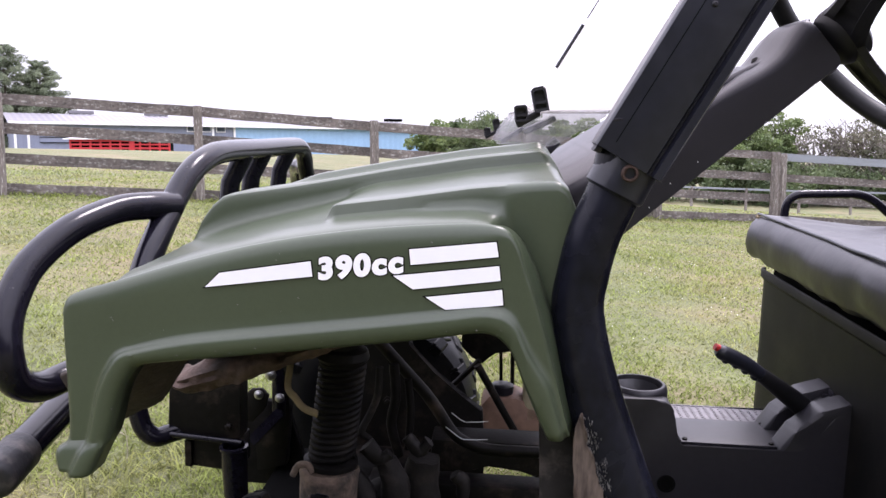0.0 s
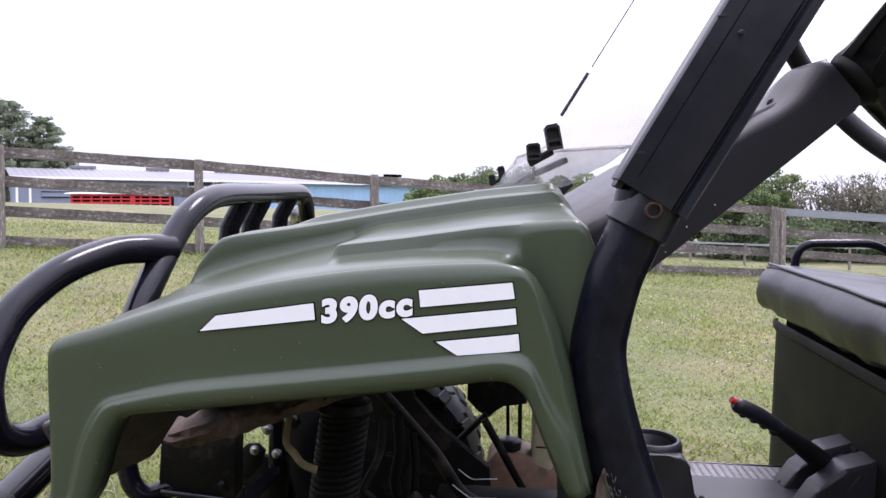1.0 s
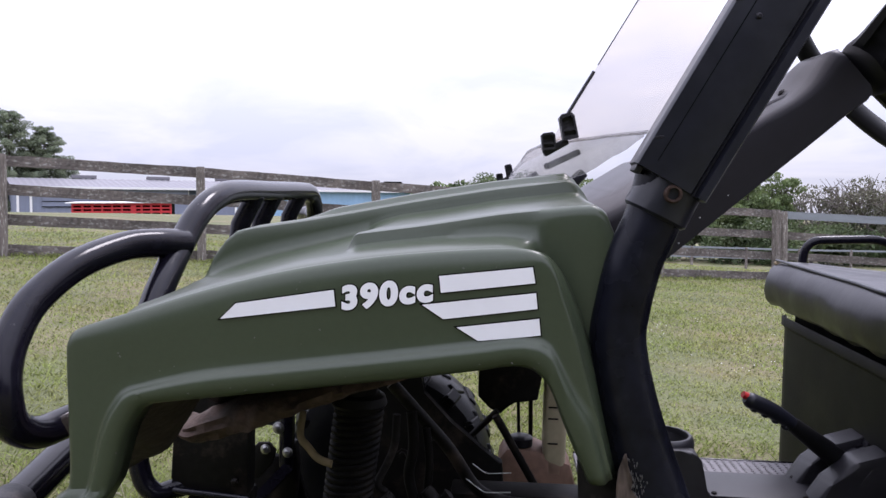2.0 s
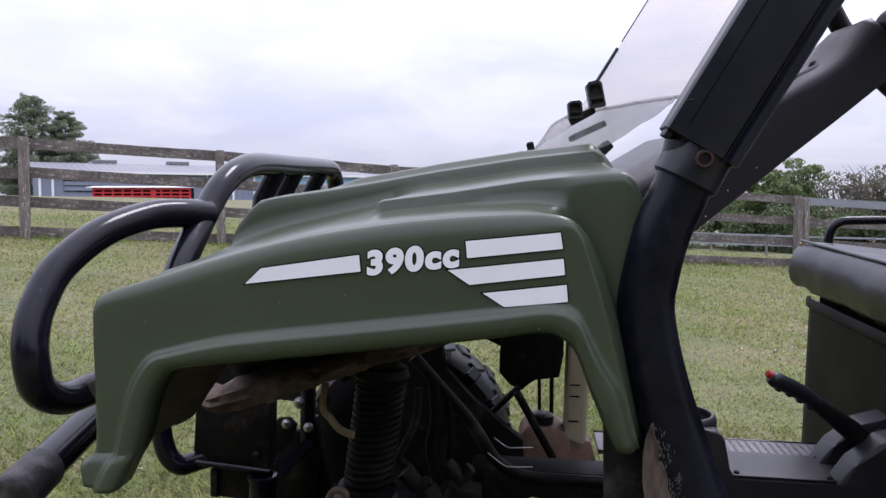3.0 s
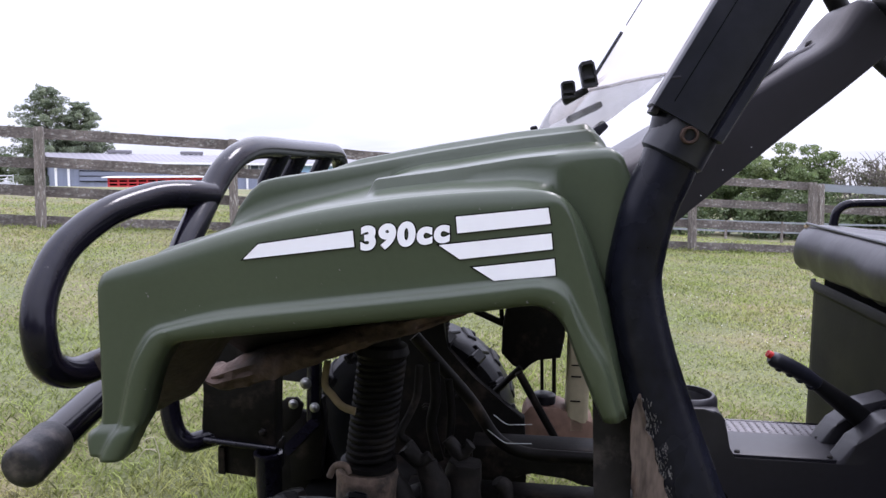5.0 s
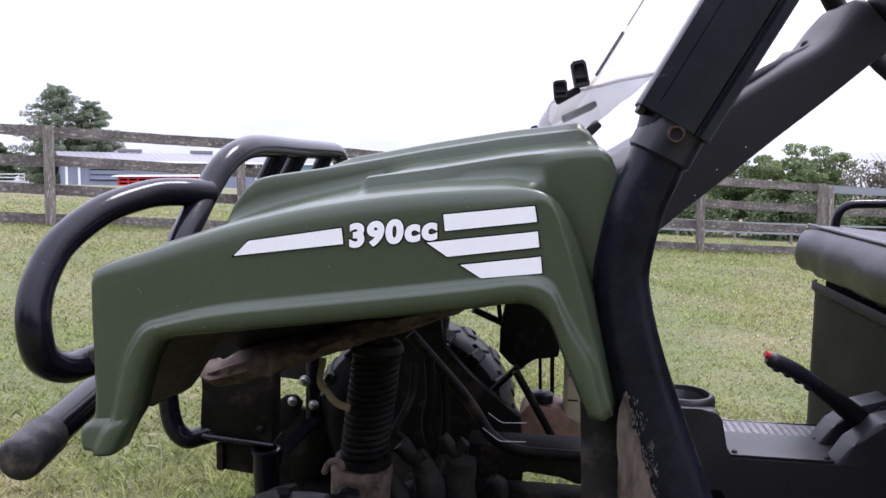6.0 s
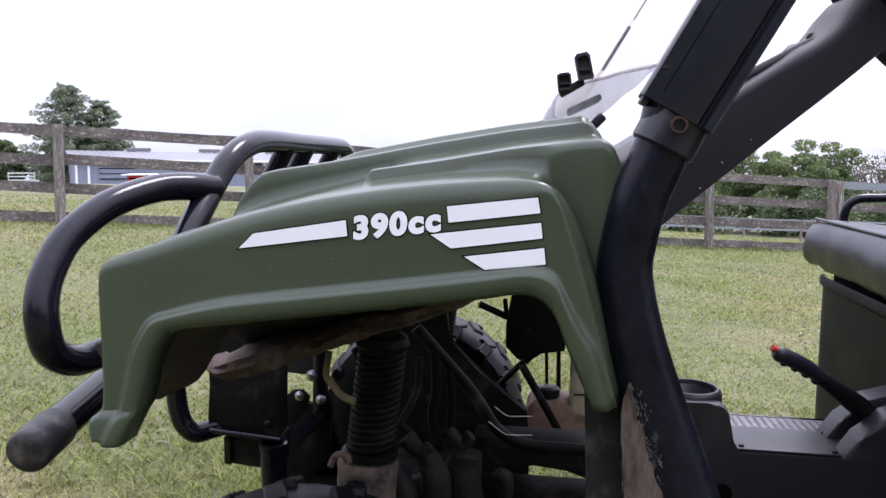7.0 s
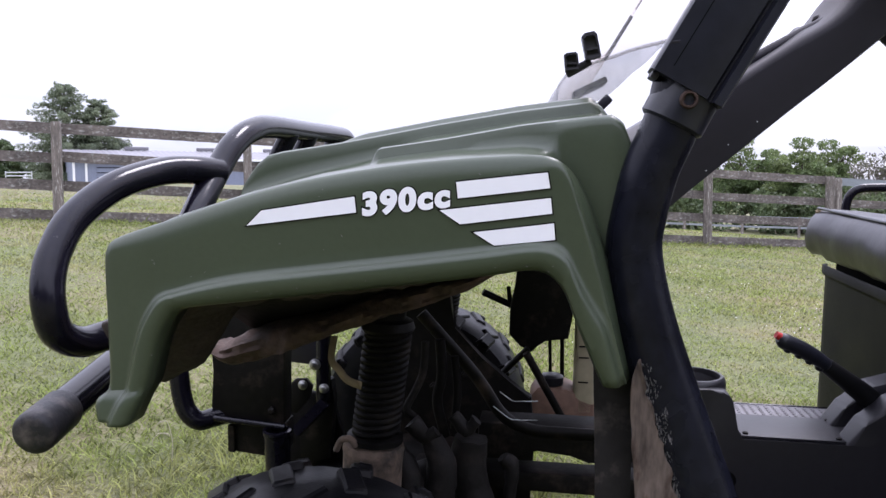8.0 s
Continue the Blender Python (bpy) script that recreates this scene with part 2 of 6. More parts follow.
def glass(name, tint, rough=0.03, haze=0.0, gloss=0.6):
    m = bpy.data.materials.new(name)
    m.use_nodes = True
    nt = m.node_tree
    nd, ln = nt.nodes, nt.links.new
    out = nd["Material Output"]
    nd.remove(nd["Principled BSDF"])
    tr = nd.new("ShaderNodeBsdfTransparent")
    tr.inputs[0].default_value = (*tint, 1)
    gl = nd.new("ShaderNodeBsdfGlossy")
    gl.inputs["Roughness"].default_value = rough
    df = nd.new("ShaderNodeBsdfDiffuse")
    df.inputs[0].default_value = (0.75, 0.75, 0.78, 1)
    co = nd.new("ShaderNodeTexCoord")
    ns = nd.new("ShaderNodeTexNoise")
    ns.inputs["Scale"].default_value, ns.inputs["Detail"].default_value = 26, 5
    mr = nd.new("ShaderNodeMapRange")
    mr.inputs["From Min"].default_value, mr.inputs["From Max"].default_value = 0.3, 0.75
    mr.inputs["To Min"].default_value, mr.inputs["To Max"].default_value = haze * 0.5, haze * 1.5
    ln(co.outputs["Object"], ns.inputs["Vector"])
    ln(ns.outputs[0], mr.inputs["Value"])
    m1 = nd.new("ShaderNodeMixShader")
    ln(mr.outputs[0], m1.inputs[0])
    ln(tr.outputs[0], m1.inputs[1])
    ln(df.outputs[0], m1.inputs[2])
    lw = nd.new("ShaderNodeLayerWeight")
    lw.inputs["Blend"].default_value = 0.12
    fr = nd.new("ShaderNodeMath")
    fr.operation = "MULTIPLY"
    fr.inputs[1].default_value = gloss
    ln(lw.outputs["Facing"], fr.inputs[0])
    m2 = nd.new("ShaderNodeMixShader")
    ln(fr.outputs[0], m2.inputs[0])
    ln(m1.outputs[0], m2.inputs[1])
    ln(gl.outputs[0], m2.inputs[2])
    ln(m2.outputs[0], out.inputs[0])
    return m


SHIELD = glass("scratched_clear_sheet", (0.905, 0.880, 0.858), haze=0.012, gloss=0.08)
FLAP = glass("cloudy_clear_sheet", (0.76, 0.752, 0.745), rough=0.12, haze=0.13, gloss=0.2)
PANE = glass("window_glass", (0.25, 0.28, 0.32))


# ---- building helpers ----
def finish(bm, name, mats, smooth=True):
    bmesh.ops.recalc_face_normals(bm, faces=bm.faces)
    me = bpy.data.meshes.new(name)
    bm.to_mesh(me)
    bm.free()
    for m in mats if isinstance(mats, (list, tuple)) else [mats]:
        me.materials.append(m)
    if smooth:
        me.polygons.foreach_set("use_smooth", [True] * len(me.polygons))
        me.set_sharp_from_angle(angle=radians(38))
    return me


def part(name, bm, mats, parent, label="", smooth=True, solid=0.0, flip=-1):
    """Links a bmesh as one mesh object under a thing or a part."""
    ob = new(name, finish(bm, name, mats, smooth))
    ob.parent = parent
    if solid:
        md = ob.modifiers.new("thickness", "SOLIDIFY")
        md.thickness, md.offset = solid, flip
    return tagged(ob, label)


def thing(name, label, category, m=None, group="", kind=""):
    ob = new(name)
    ob.empty_display_size = 0.2
    if m is not None:
        ob.matrix_world = m
    return tagged(ob, label, category, group, kind)


def box(bm, c, s, rot=None, bevel=0.0, taper=1.0, seg=2):
    """A box of size s at c, its top narrowed by taper and its edges rounded."""
    made = bmesh.ops.create_cube(bm, size=1)["verts"]
    for v in made:
        k = taper if v.co.z > 0 else 1.0
        v.co = Vector((v.co.x * s[0] * k, v.co.y * s[1] * k, v.co.z * s[2]))
    if bevel:
        edges = list({e for v in made for e in v.link_edges})
        made = list({v for f in bmesh.ops.bevel(bm, geom=edges, offset=bevel, segments=seg, affect="EDGES", profile=0.6)["faces"] for v in f.verts} | {v for v in made if v.is_valid})
    m = Matrix.Translation(c) @ (Euler([radians(a) for a in rot]).to_matrix().to_4x4() if rot else Matrix())
    bmesh.ops.transform(bm, matrix=m, verts=[v for v in made if v.is_valid])
    return bm


def rounded(pts, r=0.03, n=6):
    """A path through pts whose corners are rounded."""
    pts = [Vector(p) for p in pts]
    out = [pts[0]]
    for a, b, c in zip(pts, pts[1:], pts[2:]):
        ra = min(r, (b - a).length * 0.49)
        rc = min(r, (c - b).length * 0.49)
        p, q = b + (a - b).normalized() * ra, b + (c - b).normalized() * rc
        for i in range(n + 1):
            k = i / n
            out.append(p * (1 - k) ** 2 + b * 2 * k * (1 - k) + q * k * k)
    out.append(pts[-1])
    return out


def spline(pts, n=8):
    """A Catmull-Rom path through pts."""
    pts = [Vector(p) for p in pts]
    ext = [pts[0] * 2 - pts[1], *pts, pts[-1] * 2 - pts[-2]]
    out = []
    for i in range(1, len(ext) - 2):
        p0, p1, p2, p3 = ext[i - 1 : i + 3]
        for j in range(n):
            t = j / n
            out.append(0.5 * (2 * p1 + (p2 - p0) * t + (2 * p0 - 5 * p1 + 4 * p2 - p3) * t * t + (3 * p1 - p0 - 3 * p2 + p3) * t ** 3))
    out.append(pts[-1])
    return out


def sweep(bm, path, r, seg=18, flat=(1.0, 1.0), cap=True):
    """A tube along the path; r may be one radius or one for each point."""
    path = [Vector(p) for p in path]
    path = [p for i, p in enumerate(path) if i == 0 or (p - path[i - 1]).length > 1e-6]
    rs = r if isinstance(r, (list, tuple)) else [r] * len(path)
    d = (path[1] - path[0]).normalized()
    side = d.orthogonal().normalized()
    rings = []
    for i, p in enumerate(path):
        d2 = (path[min(i + 1, len(path) - 1)] - path[max(i - 1, 0)]).normalized()
        side = (side - d2 * side.dot(d2)).normalized()
        up = d2.cross(side)
        rings.append([bm.verts.new(p + (side * math.cos(a) * flat[0] + up * math.sin(a) * flat[1]) * rs[min(i, len(rs) - 1)]) for a in (2 * math.pi * k / seg for k in range(seg))])
    for a, b in zip(rings, rings[1:]):
        for k in range(seg):
            bm.faces.new((a[k], a[(k + 1) % seg], b[(k + 1) % seg], b[k]))
    if cap:
        bm.faces.new(rings[0][::-1])
        bm.faces.new(rings[-1])
    return bm


def lathe(bm, profile, c, axis, seg=32, cap=True):
    """Turns (radius, along) pairs about an axis through c."""
    axis = Vector(axis).normalized()
    s = axis.orthogonal().normalized()
    u = axis.cross(s)
    rings = [[bm.verts.new(Vector(c) + axis * h + (s * math.cos(a) + u * math.sin(a)) * r) for a in (2 * math.pi * k / seg for k in range(seg))] for r, h in profile]
    for a, b in zip(rings, rings[1:]):
        for k in range(seg):
            bm.faces.new((a[k], a[(k + 1) % seg], b[(k + 1) % seg], b[k]))
    if cap:
        bm.faces.new(rings[0][::-1])
        bm.faces.new(rings[-1])
    return bm


def loft(bm, rows, closed=False):
    """A skin over rows of points."""
    grid = [[bm.verts.new(p) for p in row] for row in rows]
    for a, b in zip(grid, grid[1:]):
        m = len(a)
        for k in range(m if closed else m - 1):
            bm.faces.new((a[k], a[(k + 1) % m], b[(k + 1) % m], b[k]))
    return grid


def prism(bm, outline, base, across, depth, bevel=0.0):
    """An outline of (a, b) pairs in the plane of base's two axes, thickened along across."""
    o, ax, ay = (Vector(v) for v in base)
    n = Vector(across)
    lo = [bm.verts.new(o + ax * a + ay * b) for a, b in outline]
    hi = [bm.verts.new(o + ax * a + ay * b + n * depth) for a, b in outline]
    faces = [bm.faces.new(lo[::-1]), bm.faces.new(hi)]
    for k in range(len(lo)):
        faces.append(bm.faces.new((lo[k], lo[(k + 1) % len(lo)], hi[(k + 1) % len(lo)], hi[k])))
    if bevel:
        edges = list({e for f in faces for e in f.edges})
        bmesh.ops.bevel(bm, geom=edges, offset=bevel, segments=2, affect="EDGES", profile=0.6, clamp_overlap=True)
    return bm



def plate(bm, outline, v, depth, bevel=0.0):
    """A plate in the vehicle's lengthwise upright plane, from v to v + depth."""
    return prism(bm, outline, ((0, v, 0), (1, 0, 0), (0, 0, 1)), (0, 1, 0), depth, bevel)


# ---- ground ----
def ground_z(x, y):
    xs, ys = 18 * math.tanh(x / 18), 20 * math.tanh(y / 20)
    near = math.exp(-((x - 0.3) ** 2 + (y - 0.6) ** 2) / 9)
    bumps = 0.02 * noise.noise((x * 0.5, y * 0.5, 0.3)) * (1 - near)
    fall = min(max((y - 15) / 17, 0), 1) * min(max((x + 3) / 9, 0), 1)
    bumps -= 1.08 * fall * fall * (3 - 2 * fall)
    return -0.046 - 0.0725 * xs + 0.0203 * ys + near * (0.0395 * x + 0.030 * y) + bumps


def build_ground():
    bm = bmesh.new()
    n = 170
    ax = [math.copysign(abs(math.sinh(k * 8.2)) * 0.55, k) for k in np.linspace(-1, 1, n)]
    grid = [[bm.verts.new((x, y + 4, ground_z(x, y + 4))) for x in ax] for y in ax]
    for a, b in zip(grid, grid[1:]):
        for k in range(n - 1):
            bm.faces.new((a[k], a[k + 1], b[k + 1], b[k]))
    ob = new("ground", finish(bm, "ground", SOIL))
    return tagged(ob, "mown green pasture turf with dry straw-coloured patches", "ground", kind="structure")


build_ground()

# ---- fence ----
POST0, STEP = (-5.64, 8.71), (2.283, 0.859)


def fence_post(x, y, lean, group, h=1.27, s=0.115, mat=WOOD_POST):
    bm = bmesh.new()
    z = ground_z(x, y)
    rows = []
    for w, k in ((-0.2, 1.0), (0.4, 0.99), (0.9, 0.97), (h - 0.03, 0.95), (h, 0.86)):
        rows.append([(sx * s / 2 * k + lean[0] * w + random.uniform(-0.003, 0.003), sy * s / 2 * k + lean[1] * w, w) for sx, sy in ((-1, -0.8), (-0.8, -1), (0.8, -1), (1, -0.8), (1, 0.8), (0.8, 1), (-0.8, 1), (-1, 0.8))])
    g = loft(bm, rows, closed=True)
    bm.faces.new(g[-1])
    ob = new("fence_post", finish(bm, "fence_post", mat, smooth=False))
    ob.matrix_world = pose(x, y, z, 0, 0, math.degrees(math.atan2(STEP[1], STEP[0])))
    return tagged(ob, "weathered grey square wooden fence post standing in grass", "fence post", group)


def fence_rail(a, b, za, zb, group, height=0.135, thick=0.03, mat=WOOD, wob=0.0035):
    """A board from a to b, with worn uneven edges."""
    a, b = Vector((*a, za)), Vector((*b, zb))
    d = b - a
    n = 14
    bm = bmesh.new()
    rows = []
    for i in range(n + 1):
        x = d.length * i / n
        t, u = random.uniform(-wob, wob), random.uniform(-wob, wob)
        s = 0.004 * math.sin(i * 0.9 + za * 30)
        rows.append([(x, -thick / 2 + s, -height / 2 + t), (x, thick / 2 + s, -height / 2 + t), (x, thick / 2 + s, height / 2 + u), (x, -thick / 2 + s, height / 2 + u)])
    g = loft(bm, rows, closed=True)
    bm.faces.new(g[0][::-1])
    bm.faces.new(g[-1])
    ob = new("fence_rail", finish(bm, "fence_rail", mat, smooth=False))
    yaw, pitch = math.atan2(d.y, d.x), math.atan2(d.z, math.hypot(d.x, d.y))
    ob.matrix_world = Matrix.Translation(a) @ Euler((0, -pitch, yaw)).to_matrix().to_4x4()
    label = "new light grey horizontal fence board" if mat is WOOD_GREY else "weathered grey-brown horizontal fence board with lichen spots"
    return tagged(ob, label, "fence rail", group)


RAIL_W = (0.085, 0.45, 0.82, 1.19)
posts = [(POST0[0] + STEP[0] * k, POST0[1] + STEP[1] * k) for k in range(-3, 6)]
posts[3] = (posts[3][0] + 0.06, posts[3][1] + 0.022)
nrm = Vector((-STEP[1], STEP[0])).normalized() * 0.075
for k, (x, y) in enumerate(posts):
    fence_post(x, y, (random.uniform(-0.012, 0.012), random.uniform(-0.02, 0.02)), "posts of the pasture fence")
for (ax, ay), (bx, by) in zip(posts, posts[1:]):
    for w in RAIL_W:
        fence_rail((ax + nrm.x, ay + nrm.y), (bx + nrm.x, by + nrm.y), ground_z(ax, ay) + w + random.uniform(-0.012, 0.012), ground_z(bx, by) + w + random.uniform(-0.012, 0.012), "rails of the pasture fence")
# the fence turns at the corner and runs on
corner = posts[-1]
RUN = (2.42, 0.05)
side_posts = [(corner[0] + 0.17 + RUN[0] * k, corner[1] + 0.10 + RUN[1] * k) for k in range(0, 5)]
for x, y in side_posts:
    fence_post(x, y, (0, 0), "posts of the side fence", h=1.25)
for (ax, ay), (bx, by) in zip(side_posts, side_posts[1:]):
    for w in RAIL_W:
        grey = w > 1.1
        fence_rail((ax, ay + 0.075), (bx, by + 0.075), ground_z(ax, ay) + w, ground_z(bx, by) + w, "rails of the side fence", mat=WOOD_GREY if grey else WOOD)
# a far paddock fence
far_posts = [(3.0 + 2.6 * k, 33.0 + 0.45 * k) for k in range(0, 12)]
for x, y in far_posts:
    fence_post(x, y, (0, 0), "posts of the far fence", h=1.1, s=0.1, mat=WOOD_POST)
for (ax, ay), (bx, by) in zip(far_posts, far_posts[1:]):
    for w in (0.62, 1.05):
        fence_rail((ax, ay), (bx, by), ground_z(ax, ay) + w, ground_z(bx, by) + w, "rails of the far fence", height=0.085, mat=WOOD_GREY)


# ---- barn and yard behind the fence ----
def build_barn():
    ax, ay, bx, by = -53.8, 96.0, -4.4, 127.0
    length = math.hypot(bx - ax, by - ay)
    yaw = math.degrees(math.atan2(by - ay, bx - ax))
    barn = thing("barn", "long low blue metal barn with a pale ribbed metal roof", "barn", pose(ax, ay, 2.0, 0, 0, yaw))
    wide, eave, ridge, split = 20.0, 3.4, 4.9, length * 0.47
    for name, x0, x1, mat in (("wall", 0, split, WALL_BLUE), ("wall", split, length, WALL_SKY)):
        bm = bmesh.new()
        rows = []
        n = int((x1 - x0) / 0.45)
        for i in range(n + 1):
            x = x0 + (x1 - x0) * i / n
            d = -0.05 if i % 2 else 0.0
            rows.append([(x, d, -1), (x, d, eave)])
        loft(bm, rows)
        part(name, bm, mat, barn, "slate blue ribbed siding" if mat is WALL_BLUE else "light blue ribbed siding", smooth=False, solid=0.08)
    for x in (0, length):
        bm = bmesh.new()
        prism(bm, [(0, -1), (wide, -1), (wide, eave), (wide / 2, ridge), (0, eave)], ((x, 0, 0), (0, 1, 0), (0, 0, 1)), (1, 0, 0), 0.1)
        part("gable_wall", bm, WALL_BLUE, barn, smooth=False)
    bm = bmesh.new()
    rows = []
    n = 150
    for i in range(n + 1):
        x = -0.6 + (length + 1.2) * i / n
        d = 0.06 if i % 2 else 0.0
        rows.append([(x, -0.7, eave - 0.1 + d), (x, wide / 2, ridge + d), (x, wide + 0.7, eave - 0.1 + d)])
    loft(bm, rows)
    roof = part("roof", bm, ROOF, barn, "pale ribbed metal roof", smooth=False, solid=0.12)
    for x in (9, 19, 29, 45, 58):
        bm = bmesh.new()
        box(bm, (x, wide / 2, ridge + 0.3), (3.2, 0.8, 0.45), bevel=0.05)
        part("ridge_vent", bm, DARK_GAP if x > 40 else ROOF, roof)
    bm = bmesh.new()
    box(bm, (length / 2, -0.75, eave - 0.15), (length + 1.2, 0.2, 0.28))
    part("gutter", bm, TRIM, barn, "white gutter")
    for x in (0.15, 1.6, 22.0, split - 3.0, split, length - 0.2):
        bm = bmesh.new()
        box(bm, (x, -0.14, eave / 2 - 0.5), (0.28, 0.12, eave + 0.6))
        part("corner_trim", bm, TRIM, barn)
    for x in (5, 10.5):
        bm = bmesh.new()
        box(bm, (x, -0.12, 1.5), (4.2, 0.1, 1.3))
        door = part("sliding_door", bm, WALL_BLUE, barn, smooth=False)
        for dz in (-0.66, 0.0, 0.66):
            bm = bmesh.new()
            box(bm, (x, -0.2, 1.5 + dz), (4.3, 0.08, 0.1))
            part("door_batten", bm, DARK_GAP, door, smooth=False)
    for x in (21.5, 23.5, 25.5):
        bm = bmesh.new()
        box(bm, (x, -0.12, 2.9), (1.3, 0.1, 1.0))
        win = part("window", bm, TRIM, barn, smooth=False)
        bm = bmesh.new()
        box(bm, (x, -0.19, 2.9), (1.1, 0.05, 0.8))
        part("pane", bm, PANE, win, smooth=False)


def build_red_stalls():
    x0, y0 = -37.2, 76.0
    stalls = thing("horse_stall_row", "long low red wooden stall row with a white roof edge", "shed", pose(x0, y0, 1.35, 0, 0, 9))
    length, h = 9.3, 1.42
    bm = bmesh.new()
    for k in range(4):
        zc = 0.14 + 0.37 * k
        box(bm, (length / 2, 0, zc if k != 2 else zc), (length, 0.1, 0.2 if k != 2 else 0.16))
    for k in range(11):
        box(bm, (length * k / 10, 0.05, h / 2), (0.16, 0.14, h))
    part("red_boards", bm, RED_PAINT, stalls, smooth=False)
    bm = bmesh.new()
    box(bm, (length / 2, 1.2, h / 2), (length, 2.0, h - 0.1))
    part("dark_interior", bm, DARK_GAP, stalls, smooth=False)
    bm = bmesh.new()
    box(bm, (length / 2 - 0.1, 1.0, h + 0.06), (length + 0.9, 2.8, 0.09), rot=(3, 0, 0))
    part("roof", bm, TRIM, stalls, "white sheet roof")
    bm = bmesh.new()
    box(bm, (length * 0.62, -0.08, 0.62), (0.5, 0.06, 1.1))
    part("stall_door", bm, RED_PAINT, stalls, smooth=False)


def build_gate():
    gate = thing("field_gate", "far galvanised tubular field gate", "gate", pose(-39.4, 60, 1.55, 0, 0, 4))
    for k in range(4):
        bm = bmesh.new()
        sweep(bm, [(0, 0, 0.2 + 0.28 * k), (2.1, 0, 0.2 + 0.28 * k)], 0.05, 8)
        part("gate_bar", bm, GATE, gate)
    for x in (0, 2.1):
        bm = bmesh.new()
        sweep(bm, [(x, 0, 0.0), (x, 0, 1.15)], 0.05, 8)
        part("gate_upright", bm, GATE, gate)


build_barn()
build_red_stalls()
build_gate()


# ---- trees ----
def leaf_cloud(centres, count, size, squash=0.8, mat=LEAF, seed=1):
    """Small leaf sprays scattered round clump centres, as one mesh."""
    rng = np.random.default_rng(seed)
    c = np.array([p[:3] for p in centres])
    rad = np.array([p[3] for p in centres])
    pick = rng.choice(len(c), count, p=rad ** 2 / (rad ** 2).sum())
    d = rng.normal(size=(count, 3))
    d /= np.linalg.norm(d, axis=1)[:, None]
    r = rng.uniform(0.35, 1.08, count) ** 0.6
    pos = c[pick] + d * (r * rad[pick])[:, None] * (1, 1, squash)
    a = rng.normal(size=(count, 3))
    a /= np.linalg.norm(a, axis=1)[:, None]
    b = np.cross(a, rng.normal(size=(count, 3)))
    b /= np.linalg.norm(b, axis=1)[:, None]
    s = size * rng.uniform(0.5, 1.3, count)[:, None]
    verts = np.stack([pos - a * s, pos + b * s * 0.55, pos + a * s, pos - b * s * 0.55], 1).reshape(-1, 3)
    faces = np.arange(count * 4).reshape(-1, 4)
    me = bpy.data.meshes.new("crown")
    me.from_pydata(verts.tolist(), [], faces.tolist())
    me.materials.append(mat)
    return me


def broad_tree(x, y, h, spread, mat, seed, bare=0.0, leaf=0.085, count=15000):
    rng = random.Random(seed)
    z = ground_z(x, y) - 0.1
    label = "leafy green deciduous tree with an uneven crown" if bare < 0.5 else "half-bare grey tree with thin twiggy limbs"
    tree = thing("tree", label, "tree", pose(x, y, z), group="trees behind the fence")
    bm = bmesh.new()
    top = Vector((rng.uniform(-0.4, 0.4), rng.uniform(-0.4, 0.4), h * 0.72))
    sweep(bm, spline([(0, 0, 0), (rng.uniform(-0.1, 0.1), 0, h * 0.3), top], 4), [h * 0.026 * (1 - 0.08 * k) for k in range(9)], 8)
    clumps = []
    for k in range(24):
        f = rng.uniform(0.22, 0.80)
        base = top * f
        ang = rng.uniform(0, 6.283)
        reach = spread * rng.uniform(0.45, 1.0) * (1.15 - 0.6 * abs(f - 0.45))
        tip = base + Vector((math.cos(ang) * reach, math.sin(ang) * reach, h * rng.uniform(0.08, 0.27)))
        mid = (base + tip) / 2 + Vector((0, 0, -0.05 * h * rng.random()))
        sweep(bm, spline([base, mid, tip], 3), [h * 0.010 * (1 - 0.13 * j) for j in range(7)], 6)
        clumps.append((*tip, spread * rng.uniform(0.20, 0.34)))
        clumps.append((*mid, spread * rng.uniform(0.16, 0.28)))
        if bare > 0.3:
            for j in range(9):
                e = tip + Vector((rng.gauss(0, 0.5), rng.gauss(0, 0.5), rng.uniform(0.1, 0.9))) * spread * 0.5
                sweep(bm, [mid.lerp(tip, rng.random()), e], [0.035, 0.008], 4, cap=False)
    clumps.append((*top, spread * 0.45))
    clumps.append((top.x, top.y, h * 0.85, spread * 0.36))
    for k in range(9):
        clumps.append((rng.uniform(-1, 1) * spread * 0.8, rng.uniform(-1, 1) * spread * 0.6, h * rng.uniform(0.08, 0.5), spread * rng.uniform(0.2, 0.4)))
    part("trunk", bm, TWIG if bare > 0.3 else BARK, tree)
    crown = new("crown", leaf_cloud(clumps, int(count * (1 - bare)), leaf, 0.52, mat, seed))
    crown.parent = tree
    return tree


